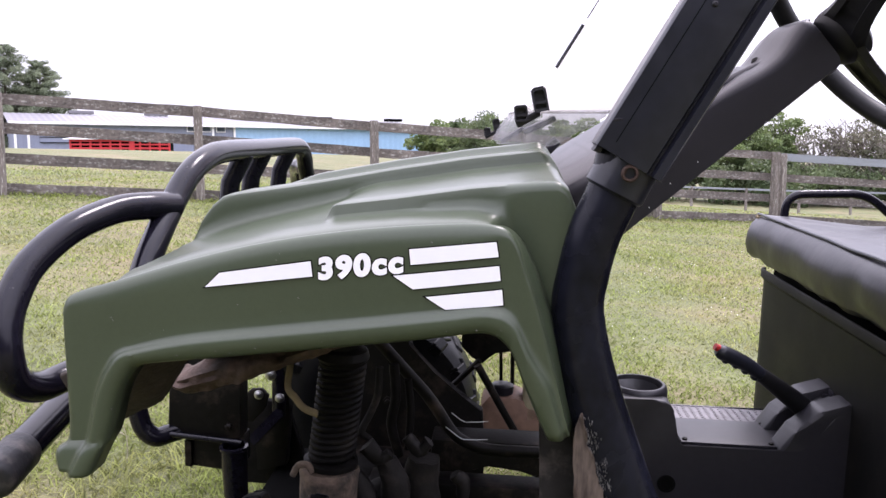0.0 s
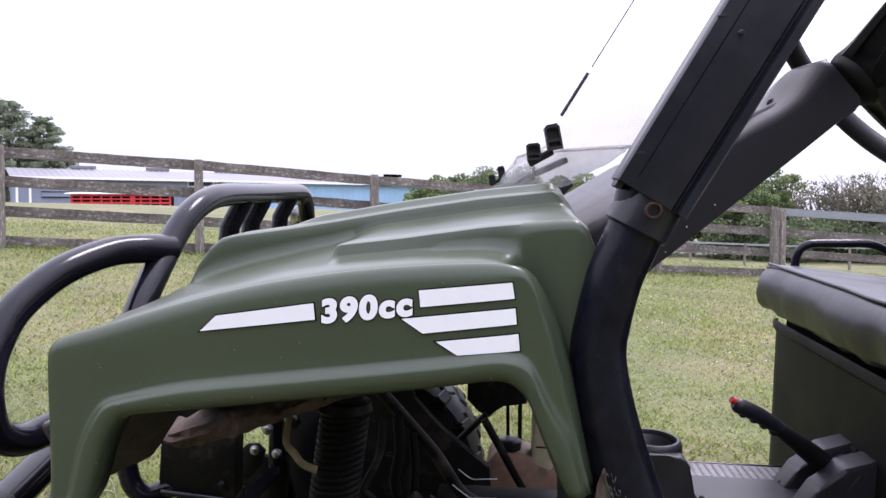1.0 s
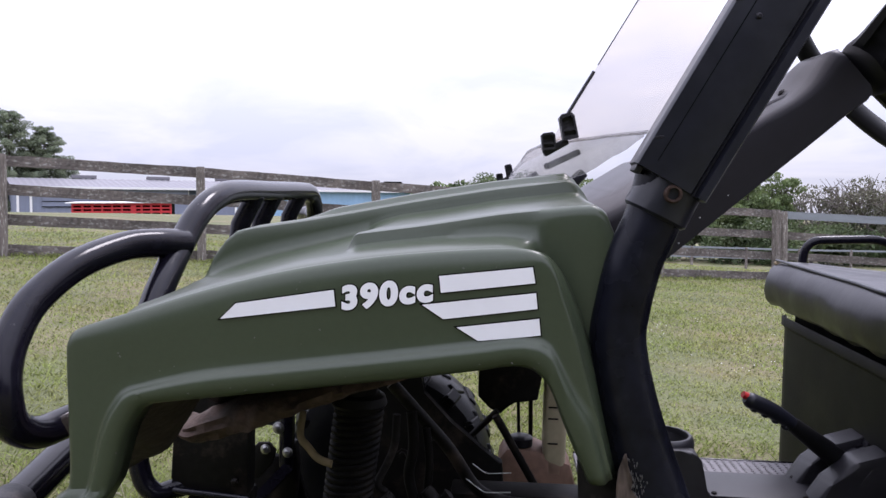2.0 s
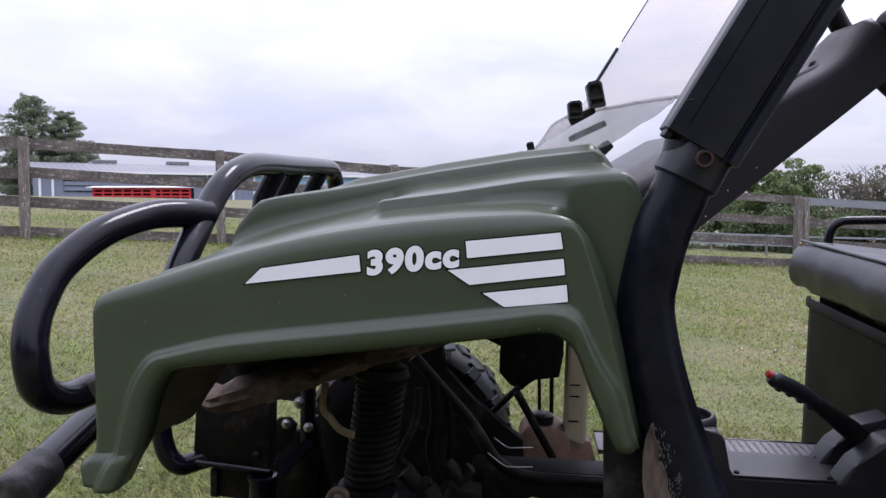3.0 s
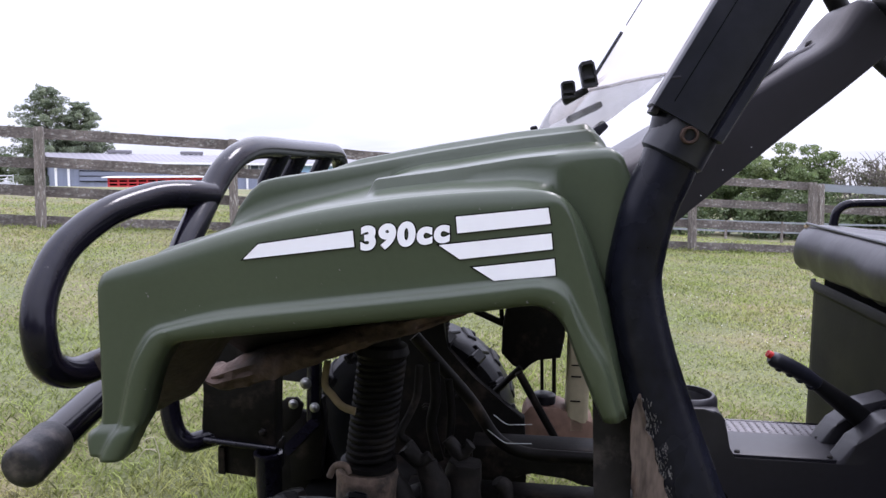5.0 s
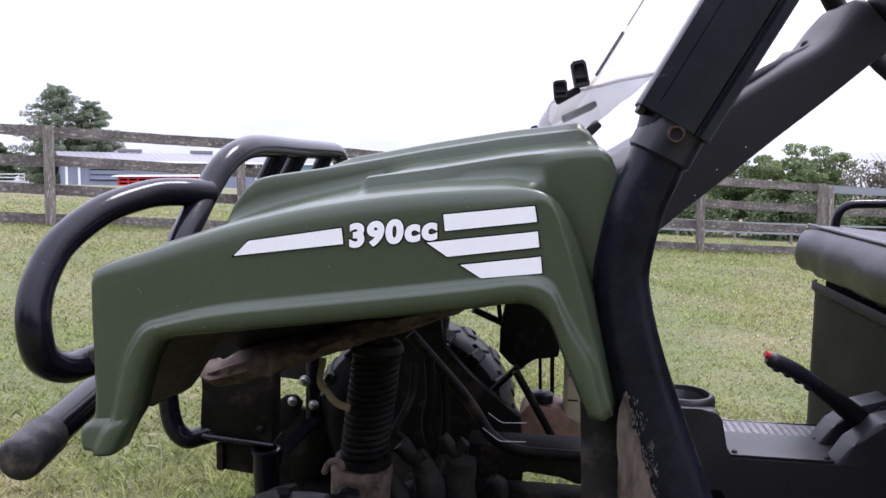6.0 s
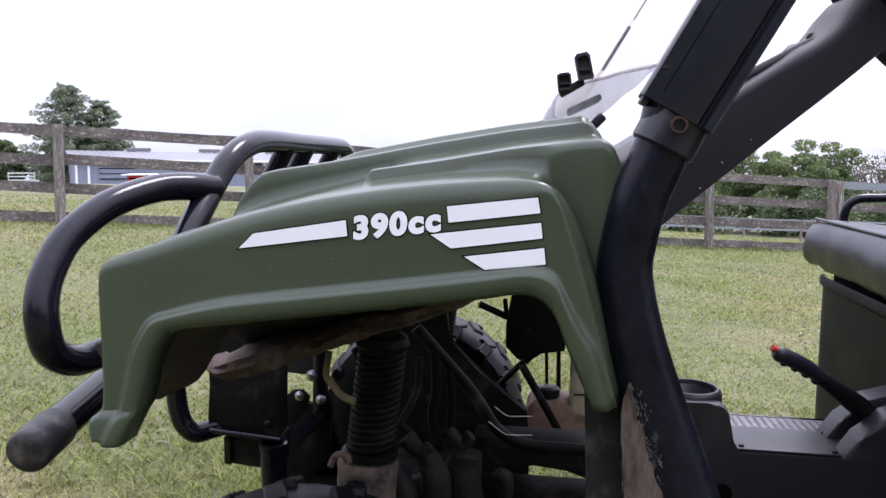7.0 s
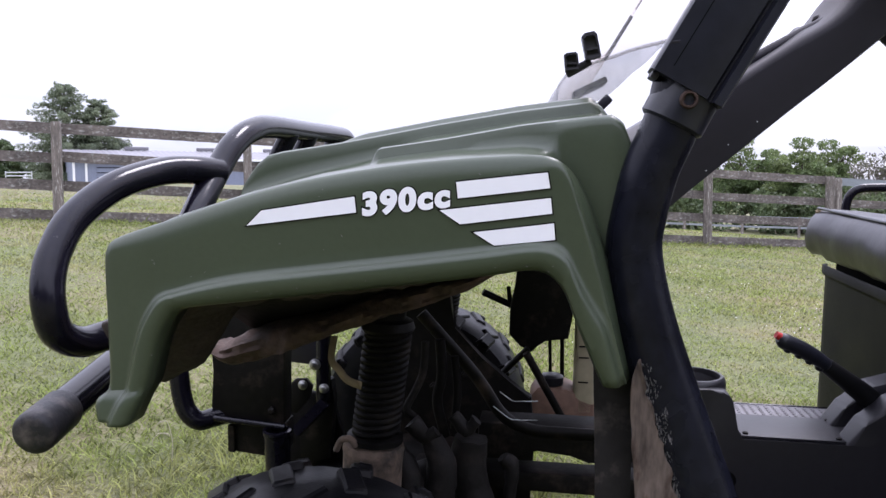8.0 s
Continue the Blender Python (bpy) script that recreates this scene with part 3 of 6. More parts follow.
def pine_tree(x, y, h, seed):
    rng = random.Random(seed)
    tree = thing("pine_tree", "tall dark green pine with irregular layered boughs", "tree", pose(x, y, ground_z(x, y) - 0.2))
    bm = bmesh.new()
    sweep(bm, [(0, 0, 0), (0.1, 0, h * 0.5), (0.15, 0, h * 0.97)], [0.28, 0.16, 0.04], 8)
    clumps = []
    for k in range(120):
        f = 0.08 + 0.9 * k / 120
        width = h * 0.48 * (1 - f) ** 0.6 * rng.uniform(0.45, 1.15) + 0.25
        ang = k * 2.4 + rng.uniform(-0.5, 0.5)
        base = Vector((0.1, 0, h * f))
        tip = base + Vector((math.cos(ang) * width, math.sin(ang) * width, h * rng.uniform(-0.02, 0.05)))
        sweep(bm, [base, base.lerp(tip, 0.6) + Vector((0, 0, -0.1)), tip], [0.06, 0.04, 0.015], 5)
        for j in (0.45, 0.72, 1.0):
            p = base.lerp(tip, j)
            clumps.append((*p, 0.30 + 0.24 * width * (1.1 - 0.35 * j) * 0.5))
    part("trunk", bm, BARK, tree)
    crown = new("crown", leaf_cloud(clumps, 62000, 0.13, 0.7, NEEDLE, seed))
    crown.parent = tree
    return tree


pine_tree(-63.6, 112, 15.8, 5)
pine_tree(-59.6, 114, 13.4, 17)
broad_tree(-79, 120, 8.5, 4.2, LEAF_DARK, 12, leaf=0.3)
broad_tree(-86, 121, 10, 4.4, LEAF_DARK, 14, leaf=0.3)
broad_tree(-73, 124, 4.6, 4.0, LEAF_DARK, 15, leaf=0.3)
# the wood edge on the far side of the side fence
WOOD_EDGE = ((8.0, 46, 3.9, 2.2, 0, LEAF), (11.4, 45, 4.4, 2.1, 0, LEAF), (14.4, 46, 5.1, 2.1, 0, LEAF), (16.9, 44, 4.9, 1.8, 0.0, LEAF), (18.7, 45, 4.9, 1.7, 0.1, LEAF), (21.0, 45, 4.0, 2.3, 0.72, LEAF_GREY), (23.2, 43, 4.4, 2.3, 0.62, LEAF_GREY), (25.6, 45, 4.6, 2.4, 0.66, LEAF_GREY), (28.0, 46, 5.2, 2.6, 0.3, LEAF_DARK), (31.0, 45, 5.4, 2.6, 0.1, LEAF), (34.0, 46, 5.0, 2.6, 0.2, LEAF_DARK), (5.2, 52, 4.6, 2.6, 0, LEAF_DARK), (2.6, 60, 4.4, 2.8, 0, LEAF_DARK), (38, 46, 5, 2.8, 0, LEAF))
for n, (x, y, h, spread, bare, mat) in enumerate(WOOD_EDGE):
    broad_tree(x, y, h + 1.05, spread, mat, 30 + n, bare)
# the far tree line past the barn's end
for n in range(2, 12):
    x = -9 + n * 3.6 + random.uniform(-1, 1)
    broad_tree(x, 108 + random.uniform(-6, 6), 7.2 + 1.6 * math.sin(n * 2.1), 3.4, LEAF_DARK if n % 2 else LEAF, 60 + n, leaf=0.3, count=3000)


# unseen trees added behind the viewer to cut the light from that side
for n in range(9):
    broad_tree(-21 + n * 5.2, -13 - (n % 2) * 1.5, 6.5 + (n % 3), 3.4, LEAF_DARK, 90 + n, leaf=0.3, count=4200)


def hedge():
    """The dense shrubs under the wood edge, in one mesh."""
    rng = random.Random(8)
    clumps = []
    for k in range(260):
        x = rng.uniform(3, 40)
        y = 41.5 + rng.uniform(-1.2, 3.0)
        clumps.append((x, y, ground_z(x, y) + rng.uniform(0.1, 2.1), rng.uniform(0.4, 0.95)))
    ob = new("shrubs", leaf_cloud(clumps, 44000, 0.12, 0.8, LEAF_DARK, 9))
    tagged(ob, "dense green undergrowth along the wood edge", "shrubs", kind="stuff")


hedge()


# ---- the utility vehicle: u to its rear, v across it, w up ----
UX = Vector((0.9975, -0.066, -0.033)).normalized()
VX = Vector((0.066, 0.9965, 0.05))
VX = (VX - UX * UX.dot(VX)).normalized()
WX = UX.cross(VX)
VEHICLE = Matrix(((UX.x, VX.x, WX.x, 0.0), (UX.y, VX.y, WX.y, -0.2), (UX.z, VX.z, WX.z, -0.046), (0, 0, 0, 1)))
MID = 0.83
utv = thing("utility_vehicle", "olive green and black side-by-side utility vehicle parked on grass", "utility vehicle", VEHICLE)


def lerp(x, pairs):
    return float(np.interp(x, [p[0] for p in pairs], [p[1] for p in pairs]))


def ease(x, a, b):
    k = min(max((x - a) / (b - a), 0), 1)
    return k * k * (3 - 2 * k)


SIDE_V = ((-0.46, 0.078), (-0.40, 0.066), (-0.26, 0.047), (0.06, 0.040), (0.10, 0.045), (0.155, 0.066))
CREST_A = ((-0.46, 0.83), (-0.434, 0.842), (-0.375, 0.863), (-0.285, 0.893), (-0.2, 0.916), (-0.115, 0.932), (-0.045, 0.941), (0.03, 0.947), (0.16, 0.949))
ARCH = ((-0.415, 0.624), (-0.403, 0.650), (-0.392, 0.674), (-0.376, 0.727), (-0.358, 0.756), (-0.346, 0.765), (-0.330, 0.769), (-0.300, 0.774), (-0.25, 0.782), (-0.18, 0.792), (-0.112, 0.802), (-0.045, 0.812), (0.010, 0.821), (0.035, 0.826), (0.055, 0.827), (0.070, 0.820), (0.083, 0.804), (0.096, 0.772), (0.111, 0.737), (0.126, 0.704))
RIM = ((-0.468, 0.622), (-0.470, 0.644), (-0.453, 0.664), (-0.452, 0.73), (-0.453, 0.800), (-0.450, 0.829), (-0.434, 0.843), (-0.375, 0.863), (-0.285, 0.893), (-0.2, 0.916), (-0.115, 0.932), (-0.045, 0.941), (0.02, 0.9465), (0.055, 0.947), (0.074, 0.941), (0.085, 0.926), (0.094, 0.90), (0.112, 0.85), (0.134, 0.775), (0.153, 0.705))


def build_fender(mirror):
    """The outer fender: a band from the wheel arch's edge to the crest, with a proud lip round the arch."""
    a = spline([(u, 0, w) for u, w in ARCH], 5)
    r = spline([(u, 0, w) for u, w in RIM], 5)
    n = len(a)
    rows = []
    for i, (p, q) in enumerate(zip(a, r)):
        d = q - p
        size = d.length
        d = d / size
        lip = 0.026 if i < n * 0.74 else 0.026 + 0.006 * min((i - n * 0.74) / 8, 1)
        lip = min(lip, size * (0.62 + 0.09 * max(0.0, (i - n * 0.85) / (n * 0.15))))
        foot = max(0.0, 1 - i / 9) ** 0.5 * 0.012 if i < 9 else 0.0
        sec = []
        for s, dv in ((0.0, 0.034), (0.0, 0.004), (0.002, -0.004), (0.006, -0.008), (lip * 0.5, -0.0105), (lip * 0.80, -0.0115), (lip * 0.94, -0.010), (lip * 1.06, -0.005), (lip * 1.22, -0.0008), (lip * 1.35, 0.0)):
            c = p + d * s
            sec.append((c.x, lerp(c.x, SIDE_V) + dv - foot, c.z))
        soft = ease(i, n * 0.24, n * 0.36) * (1 - ease(i, n * 0.62, n * 0.74))
        flat0, flat1 = lip * 1.35, max(size - 0.0095 - 0.0175 * soft, lip * 1.38)
        for k in range(1, 7):
            c = p + d * (flat0 + (flat1 - flat0) * k / 6)
            sec.append((c.x, lerp(c.x, SIDE_V) - foot, c.z))
        for ang in (15, 30, 45, 60, 74, 84, 90):
            g = radians(ang)
            c = p + d * (flat1 + math.sin(g) * (size - flat1))
            sec.append((c.x, lerp(c.x, SIDE_V) + (1 - math.cos(g)) * (0.009 + 0.004 * soft) - foot * (1 - ang / 90), c.z))
        rear = i > n * 0.74
        over = 0.03
        for k in (1, 2, 3):
            c = p + d * (size - 0.0035 * max(0, min(1, (n * 0.74 - i) / (n * 0.16))) * k)
            sec.append((c.x + 0.004 * k * max(0, min(1, (i - n * 0.74) / (n * 0.10))), lerp(c.x, SIDE_V) + 0.009 + 0.004 * soft + over * k / 3, c.z))
        rows.append(sec)
    if mirror:
        rows = [[(u, 2 * MID - v, w) for u, v, w in row] for row in rows]
    bm = bmesh.new()
    loft(bm, rows)
    return part("fender", bm, GREEN, utv, "olive green moulded plastic front fender with a raised arch lip", solid=0.004, flip=-1)


fender = build_fender(False)
build_fender(True)

CREST_B = ((-0.16, 0.940), (-0.148, 0.945), (-0.137, 0.952), (-0.06, 0.964), (0.027, 0.980), (0.11, 0.991), (0.128, 0.992), (0.14, 0.985), (0.15, 0.962), (0.158, 0.94))
CREST_C = ((-0.386, 0.850), (-0.379, 0.881), (-0.369, 0.903), (-0.354, 0.924), (-0.337, 0.938), (-0.314, 0.944), (-0.235, 0.957), (-0.178, 0.968), (-0.089, 0.986), (0.018, 1.005), (0.115, 1.018), (0.128, 1.012), (0.138, 1.0), (0.158, 0.96))


def build_hood():
    """The stepped bonnet between the fenders: concave feet, upright walls and tight rounded crests."""
    us = sorted({*np.linspace(-0.386, -0.366, 7).round(4), *np.linspace(-0.36, -0.17, 26).round(4), *np.linspace(-0.164, -0.130, 18).round(4), *np.linspace(-0.12, 0.04, 12).round(4), *np.linspace(0.05, 0.158, 26).round(4)})
    rows = []
    for u in (float(x) for x in us):
        ca = lerp(u, CREST_A) - lerp(u, ((0.035, 0), (0.055, 0.004), (0.066, 0.009), (0.074, 0.014), (0.085, 0.028)))
        side = lerp(u, SIDE_V)
        shelf = ca + 0.005
        top_b = lerp(u, CREST_B)
        wb = shelf + (top_b - shelf) * ease(u, -0.1525, -0.1405) if u < 0.09 else top_b
        foot = shelf + (top_b - shelf) * ease(u, -0.20, -0.10) if u < 0.09 else top_b
        wc = max(lerp(u, CREST_C), ca - 0.016)
        rise = 0.009 * ease(u, -0.262, -0.20) * (1 - ease(u, 0.11, 0.15))
        wd = wc + rise
        vb = lerp(u, ((-0.16, 0.150), (-0.05, 0.135), (0.13, 0.100), (0.16, 0.10)))
        low = lerp(u, ((0.06, 0.93), (0.085, 0.90), (0.10, 0.84), (0.125, 0.79), (0.16, 0.77)))
        k2 = 1 - ease(u, 0.050, 0.080)
        hb = wb - shelf
        fore = [(side + 0.017, ca - 0.010), (side + 0.019, ca - 0.0042), (side + 0.026, ca - 0.0005), (side + 0.040, ca + 0.0025), (vb - 0.026, shelf), (vb - 0.011, shelf + 0.10 * hb), (vb - 0.0045, shelf + 0.28 * hb), (vb - 0.0020, shelf + 0.60 * hb), (vb - 0.0010, wb - 0.0055 * min(hb / 0.02, 1)), (vb + 0.0006, wb - 0.0017 * min(hb / 0.02, 1)), (vb + 0.006, wb)]
        rear = [(vb, low - 0.006), (vb - 0.0005, low - 0.003), (vb - 0.001, low), *[(vb - 0.0015, low + (wb - low) * q) for q in (0.2, 0.4, 0.6, 0.8)], (vb - 0.001, wb - 0.012), (vb + 0.0005, wb - 0.006), (vb + 0.004, wb - 0.002), (vb + 0.012, wb)]
        half = [(a[0] * k2 + b[0] * (1 - k2), a[1] * k2 + b[1] * (1 - k2)) for a, b in zip(fore, rear)]
        half += [(vb + 0.05, wb * 0.6 + foot * 0.4 + 0.001), (0.262, foot + 0.003), (0.282, foot + 0.005)]
        lift = wc - foot - 0.005
        half += [(v, foot + 0.005 + lift * q) for v, q in ((0.299, 0.08), (0.3055, 0.24), (0.3083, 0.56))]
        half += [(0.3092, wc - 0.0065), (0.3115, wc - 0.0022), (0.3165, wc), (0.345, wc + 0.0005), (0.352, wc + 0.0008), (0.3565, wc + 0.25 * rise), (0.3605, wc + 0.78 * rise), (0.3645, wd), (0.374, wd + 0.0005)]
        half += [(v, wd + 0.0005) for v in (0.42, 0.55, 0.70, MID)]
        row = [(u, v, w) for v, w in half] + [(u, 2 * MID - v, w) for v, w in half[-2::-1]]
        rows.append([(a, v, w - 0.052 * max(0.0, v - 0.374)) for a, v, w in row])
    front = [(-0.39, v, w - 0.10 if 14 < k < len(rows[0]) - 15 else w - 0.03) for k, (u, v, w) in enumerate(rows[0])]
    bm = bmesh.new()
    loft(bm, [front] + rows)
    return part("hood", bm, GREEN, utv, "olive green stepped plastic hood", solid=0.004, flip=-1)


build_hood()


# decals on the near fender
def decal(name, corners, label=""):
    a, b, c, d = (Vector((u, 0, w)) for u, w in corners)
    bm = bmesh.new()
    rows = []
    for i in range(11):
        lo, hi = d.lerp(c, i / 10), a.lerp(b, i / 10)
        rows.append([(p.x, lerp(p.x, SIDE_V) - 0.0018, p.z) for p in (lo, lo.lerp(hi, 0.5), hi)])
    loft(bm, rows)
    edge = bmesh.new()
    ring = [a, b, c, d]
    grow = []
    for k, p in enumerate(ring):
        e0, e1 = (p - ring[k - 1]).normalized(), (ring[(k + 1) % 4] - p).normalized()
        n0, n1 = Vector((-e0.z, 0, e0.x)), Vector((-e1.z, 0, e1.x))
        grow.append(p + (n0 + n1) * (0.0013 / (1 + n0.dot(n1))))
    loft(edge, [[(p.x, lerp(p.x, SIDE_V) - 0.0008, p.z) for p in (grow[3].lerp(grow[2], i / 10), grow[0].lerp(grow[1], i / 10))] for i in range(11)])
    made = part(name, bm, DECAL, fender, label, smooth=False, solid=0.0008, flip=0)
    part("decal_edge", edge, DARK_GAP, made, "thin black decal outline", smooth=False)
    return made


decal("stripe_decal", ((-0.246, 0.882), (-0.142, 0.900), (-0.140, 0.883), (-0.263, 0.865)), "white stripe decal with a slanted end")
decal("stripe_decal", ((-0.033, 0.918), (0.061, 0.930), (0.064, 0.914), (-0.031, 0.901)), "white stripe decal")
decal("stripe_decal", ((-0.050, 0.888), (0.065, 0.904), (0.067, 0.888), (-0.028, 0.874)), "white stripe decal with a slanted end")
decal("stripe_decal", ((-0.014, 0.866), (0.069, 0.878), (0.071, 0.861), (0.008, 0.853)), "white stripe decal with a slanted end")



def engine_size(name, weight, lift, mat, label):
    """The raised figures on the fender, drawn with the built-in font."""
    txt = bpy.data.curves.new(name, "FONT")
    txt.body, txt.size, txt.extrude, txt.offset = "390cc", 0.0325, 0.0002, 0.0
    txt.bevel_depth, txt.bevel_resolution = weight, 0
    txt.space_character = 1.16
    ob = new(name, txt)
    bpy.context.view_layer.update()
    mesh = bpy.data.meshes.new_from_object(ob.evaluated_get(bpy.context.evaluated_depsgraph_get()))
    bpy.data.objects.remove(ob)
    bpy.data.curves.remove(txt)
    mesh.materials.clear()
    mesh.materials.append(mat)
    xs = [v.co.x for v in mesh.vertices]
    mid, wide = (min(xs) + max(xs)) / 2, max(xs) - min(xs) - 2 * weight
    for v in mesh.vertices:
        k = (v.co.x - mid) / wide
        u = -0.0862 + 0.0905 * k
        v.co = Vector((u, lerp(u, SIDE_V) - lift - v.co.z * 0.03, 0.8870 + 0.0122 * k + v.co.y * 1.0))
    mesh.polygons.foreach_set("use_smooth", [False] * len(mesh.polygons))
    made = new(name, mesh)
    made.parent = fender
    return tagged(made, label)


engine_size("engine_size_text", 0.0019, 0.0018, DECAL, "white bold lettering reading 390cc")
engine_size("text_outline", 0.0030, 0.0009, DARK_GAP, "thin black outline of the lettering")


# pale scuffs on the fender
rng = random.Random(8)
bm = bmesh.new()
box(bm, (0, 0, 0), (0.0016, 0.0012, 0.0009))
SCUFF = finish(bm, "scuff_mark", PRIMER, smooth=False)
for k in range(34):
    u = rng.uniform(-0.43, 0.07)
    lo, hi = float(np.interp(u, [a for a, b in ARCH], [b for a, b in ARCH])), lerp(u, CREST_A)
    low_part = rng.random() < 0.6
    w = lo + 0.004 + rng.random() * 0.016 if low_part else rng.uniform(lo + 0.03, hi - 0.012)
    mark = new("scuff_mark", SCUFF)
    mark.parent = fender
    mark.matrix_basis = Matrix.Translation((u, lerp(u, SIDE_V) - (0.0098 if low_part else 0.0003), w)) @ Matrix.Rotation(rng.uniform(-1, 1), 4, "Y") @ Matrix.Diagonal((rng.uniform(0.4, 1.5), 1, rng.uniform(0.5, 1.2), 1))

# bull bar
TUBE = 0.0205
bm = bmesh.new()
HOOP = [(-0.452, 0.24, 0.76), (-0.455, 0.30, 0.82), (-0.457, 0.34, 0.855), (-0.460, 0.42, 0.910), (-0.455, 0.475, 0.952), (-0.449, 0.535, 0.976), (-0.447, 0.62, 0.985), (-0.446, 0.83, 0.982), (-0.445, 1.05, 0.979), (-0.444, 1.15, 0.973), (-0.445, 1.20, 0.945), (-0.450, 1.24, 0.905), (-0.452, 1.33, 0.83), (-0.452, 1.40, 0.76)]
sweep(bm, spline(HOOP, 6), TUBE, 22)
bull_bar = part("bull_bar", bm, BLACK_PAINT, utv, "gloss black tubular steel bull bar")
for v in (0.735, 0.865, 1.08):
    bm = bmesh.new()
    sweep(bm, [(-0.445, v, 0.978), (-0.475, v, 0.92), (-0.50, v, 0.72)], 0.019)
    part("upright_tube", bm, BLACK_PAINT, bull_bar)
for s in (0, 1):
    pts = [(-0.4545, 0.412, 0.909), (-0.473, 0.365, 0.913), (-0.502, 0.315, 0.911), (-0.525, 0.235, 0.893), (-0.541, 0.165, 0.857), (-0.544, 0.125, 0.818), (-0.542, 0.105, 0.785), (-0.538, 0.098, 0.752), (-0.540, 0.115, 0.716), (-0.536, 0.155, 0.694), (-0.527, 0.20, 0.692), (-0.50, 0.27, 0.70), (-0.45, 0.36, 0.70)]
    if s:
        pts = [(u, 2 * MID - v, w) for u, v, w in pts]
    bm = bmesh.new()
    path = spline(pts, 6)
    sweep(bm, path, [TUBE + 0.0012 * max(0, 1 - k / 16) for k in range(len(path))], 22)
    part("side_hoop", bm, BLACK_PAINT, bull_bar)
for s in (0, 1):
    flip = (lambda p: (p[0], 2 * MID - p[1], p[2])) if s else (lambda p: p)
    a, b = Vector(flip((-0.567, 0.095, 0.588))), Vector(flip((-0.612, 0.50, 0.628)))
    bm = bmesh.new()
    sweep(bm, [a.lerp(b, 0.06), b], 0.0252, 22)
    bumper = part("bumper_tube", bm, BLACK_PAINT, utv, "black steel bumper tube with scuffed paint")
    ax = (b - a).normalized()
    bm = bmesh.new()
    lathe(bm, [(0.004, -0.003), (0.018, -0.002), (0.0245, 0.0), (0.0278, 0.004), (0.0287, 0.010), (0.0284, 0.074), (0.027, 0.078), (0.024, 0.079)], a, ax, 36)
    part("rubber_cap", bm, CAP_RUBBER, bumper, "scuffed black rubber end cap")


# wheels
def lug_mesh(size):
    bm = bmesh.new()
    vs = bmesh.ops.create_cube(bm, size=1)["verts"]
    for v in vs:
        t = 0.78 if v.co.z > 0 else 1.0
        v.co = Vector((v.co.x * size[0] * t, v.co.y * size[1] * t, v.co.z * size[2]))
    bmesh.ops.bevel(bm, geom=[e for e in bm.edges if min(v.co.z for v in e.verts) > 0 or abs(e.verts[0].co.z - e.verts[1].co.z) > 1e-4], offset=0.0028, segments=1, affect="EDGES")
    return finish(bm, "tread_lug", RUBBER, smooth=False)


LUGS = [(0.277, 0.030, 24, lug_mesh((0.036, 0.078, 0.015))), (0.269, 0.084, 8, lug_mesh((0.038, 0.064, 0.017))), (0.252, 0.104, 0, lug_mesh((0.028, 0.016, 0.040)))]


def build_wheel(v0, outer, name_label, w0=0.238, u0=-0.23):
    """outer: -1 where the outside faces the near side."""
    c = (u0, v0, w0)
    bm = bmesh.new()
    prof = [(0.135, -0.085), (0.150, -0.100), (0.19, -0.113), (0.232, -0.111), (0.262, -0.098), (0.276, -0.07), (0.280, 0), (0.276, 0.07), (0.262, 0.098), (0.232, 0.111), (0.19, 0.113), (0.150, 0.100), (0.135, 0.085)]
    lathe(bm, prof, c, (0, 1, 0), 56, cap=False)
    wheel = part("wheel", bm, RUBBER, utv, name_label)
    n = 18
    for k in range(n):
        for side in (-1, 1):
            g = radians(360 * (k + (0.5 if side > 0 else 0)) / n)
            for rr, vv, tilt, mesh in LUGS:
                lug = new("tread_lug", mesh)
                lug.parent = wheel
                lug.matrix_basis = Matrix.Translation(c) @ Matrix.Rotation(g, 4, "Y") @ Matrix.Translation((0, vv * side, rr)) @ Matrix.Rotation(radians(tilt * side), 4, "Z") @ Matrix.Rotation(radians(-18 * side if vv > 0.06 else 0), 4, "X")
    bm = bmesh.new()
    lathe(bm, [(0.137, -0.088), (0.142, -0.084), (0.128, -0.07), (0.12, 0.0), (0.128, 0.07), (0.142, 0.084), (0.137, 0.088)], c, (0, 1, 0), 40, cap=False)
    lathe(bm, [(0.122, outer * 0.02), (0.10, outer * 0.035), (0.05, outer * 0.045), (0.035, outer * 0.06), (0.01, outer * 0.062)], c, (0, 1, 0), 40)
    part("rim", bm, DARK_METAL, wheel, "black steel rim")
    for k in range(4):
        g = radians(90 * k + 20)
        bm = bmesh.new()
        lathe(bm, [(0.009, 0), (0.009, 0.016), (0.004, 0.02)], (c[0] + math.cos(g) * 0.06, c[1] + outer * 0.045, c[2] + math.sin(g) * 0.06), (0, outer, 0), 6)
        part("lug_nut", bm, STEEL, wheel)
    return wheel


build_wheel(0.165, -1, "knobbly black off-road front tyre")
build_wheel(1.36, 1, "knobbly black off-road front tyre", 0.236, -0.262)

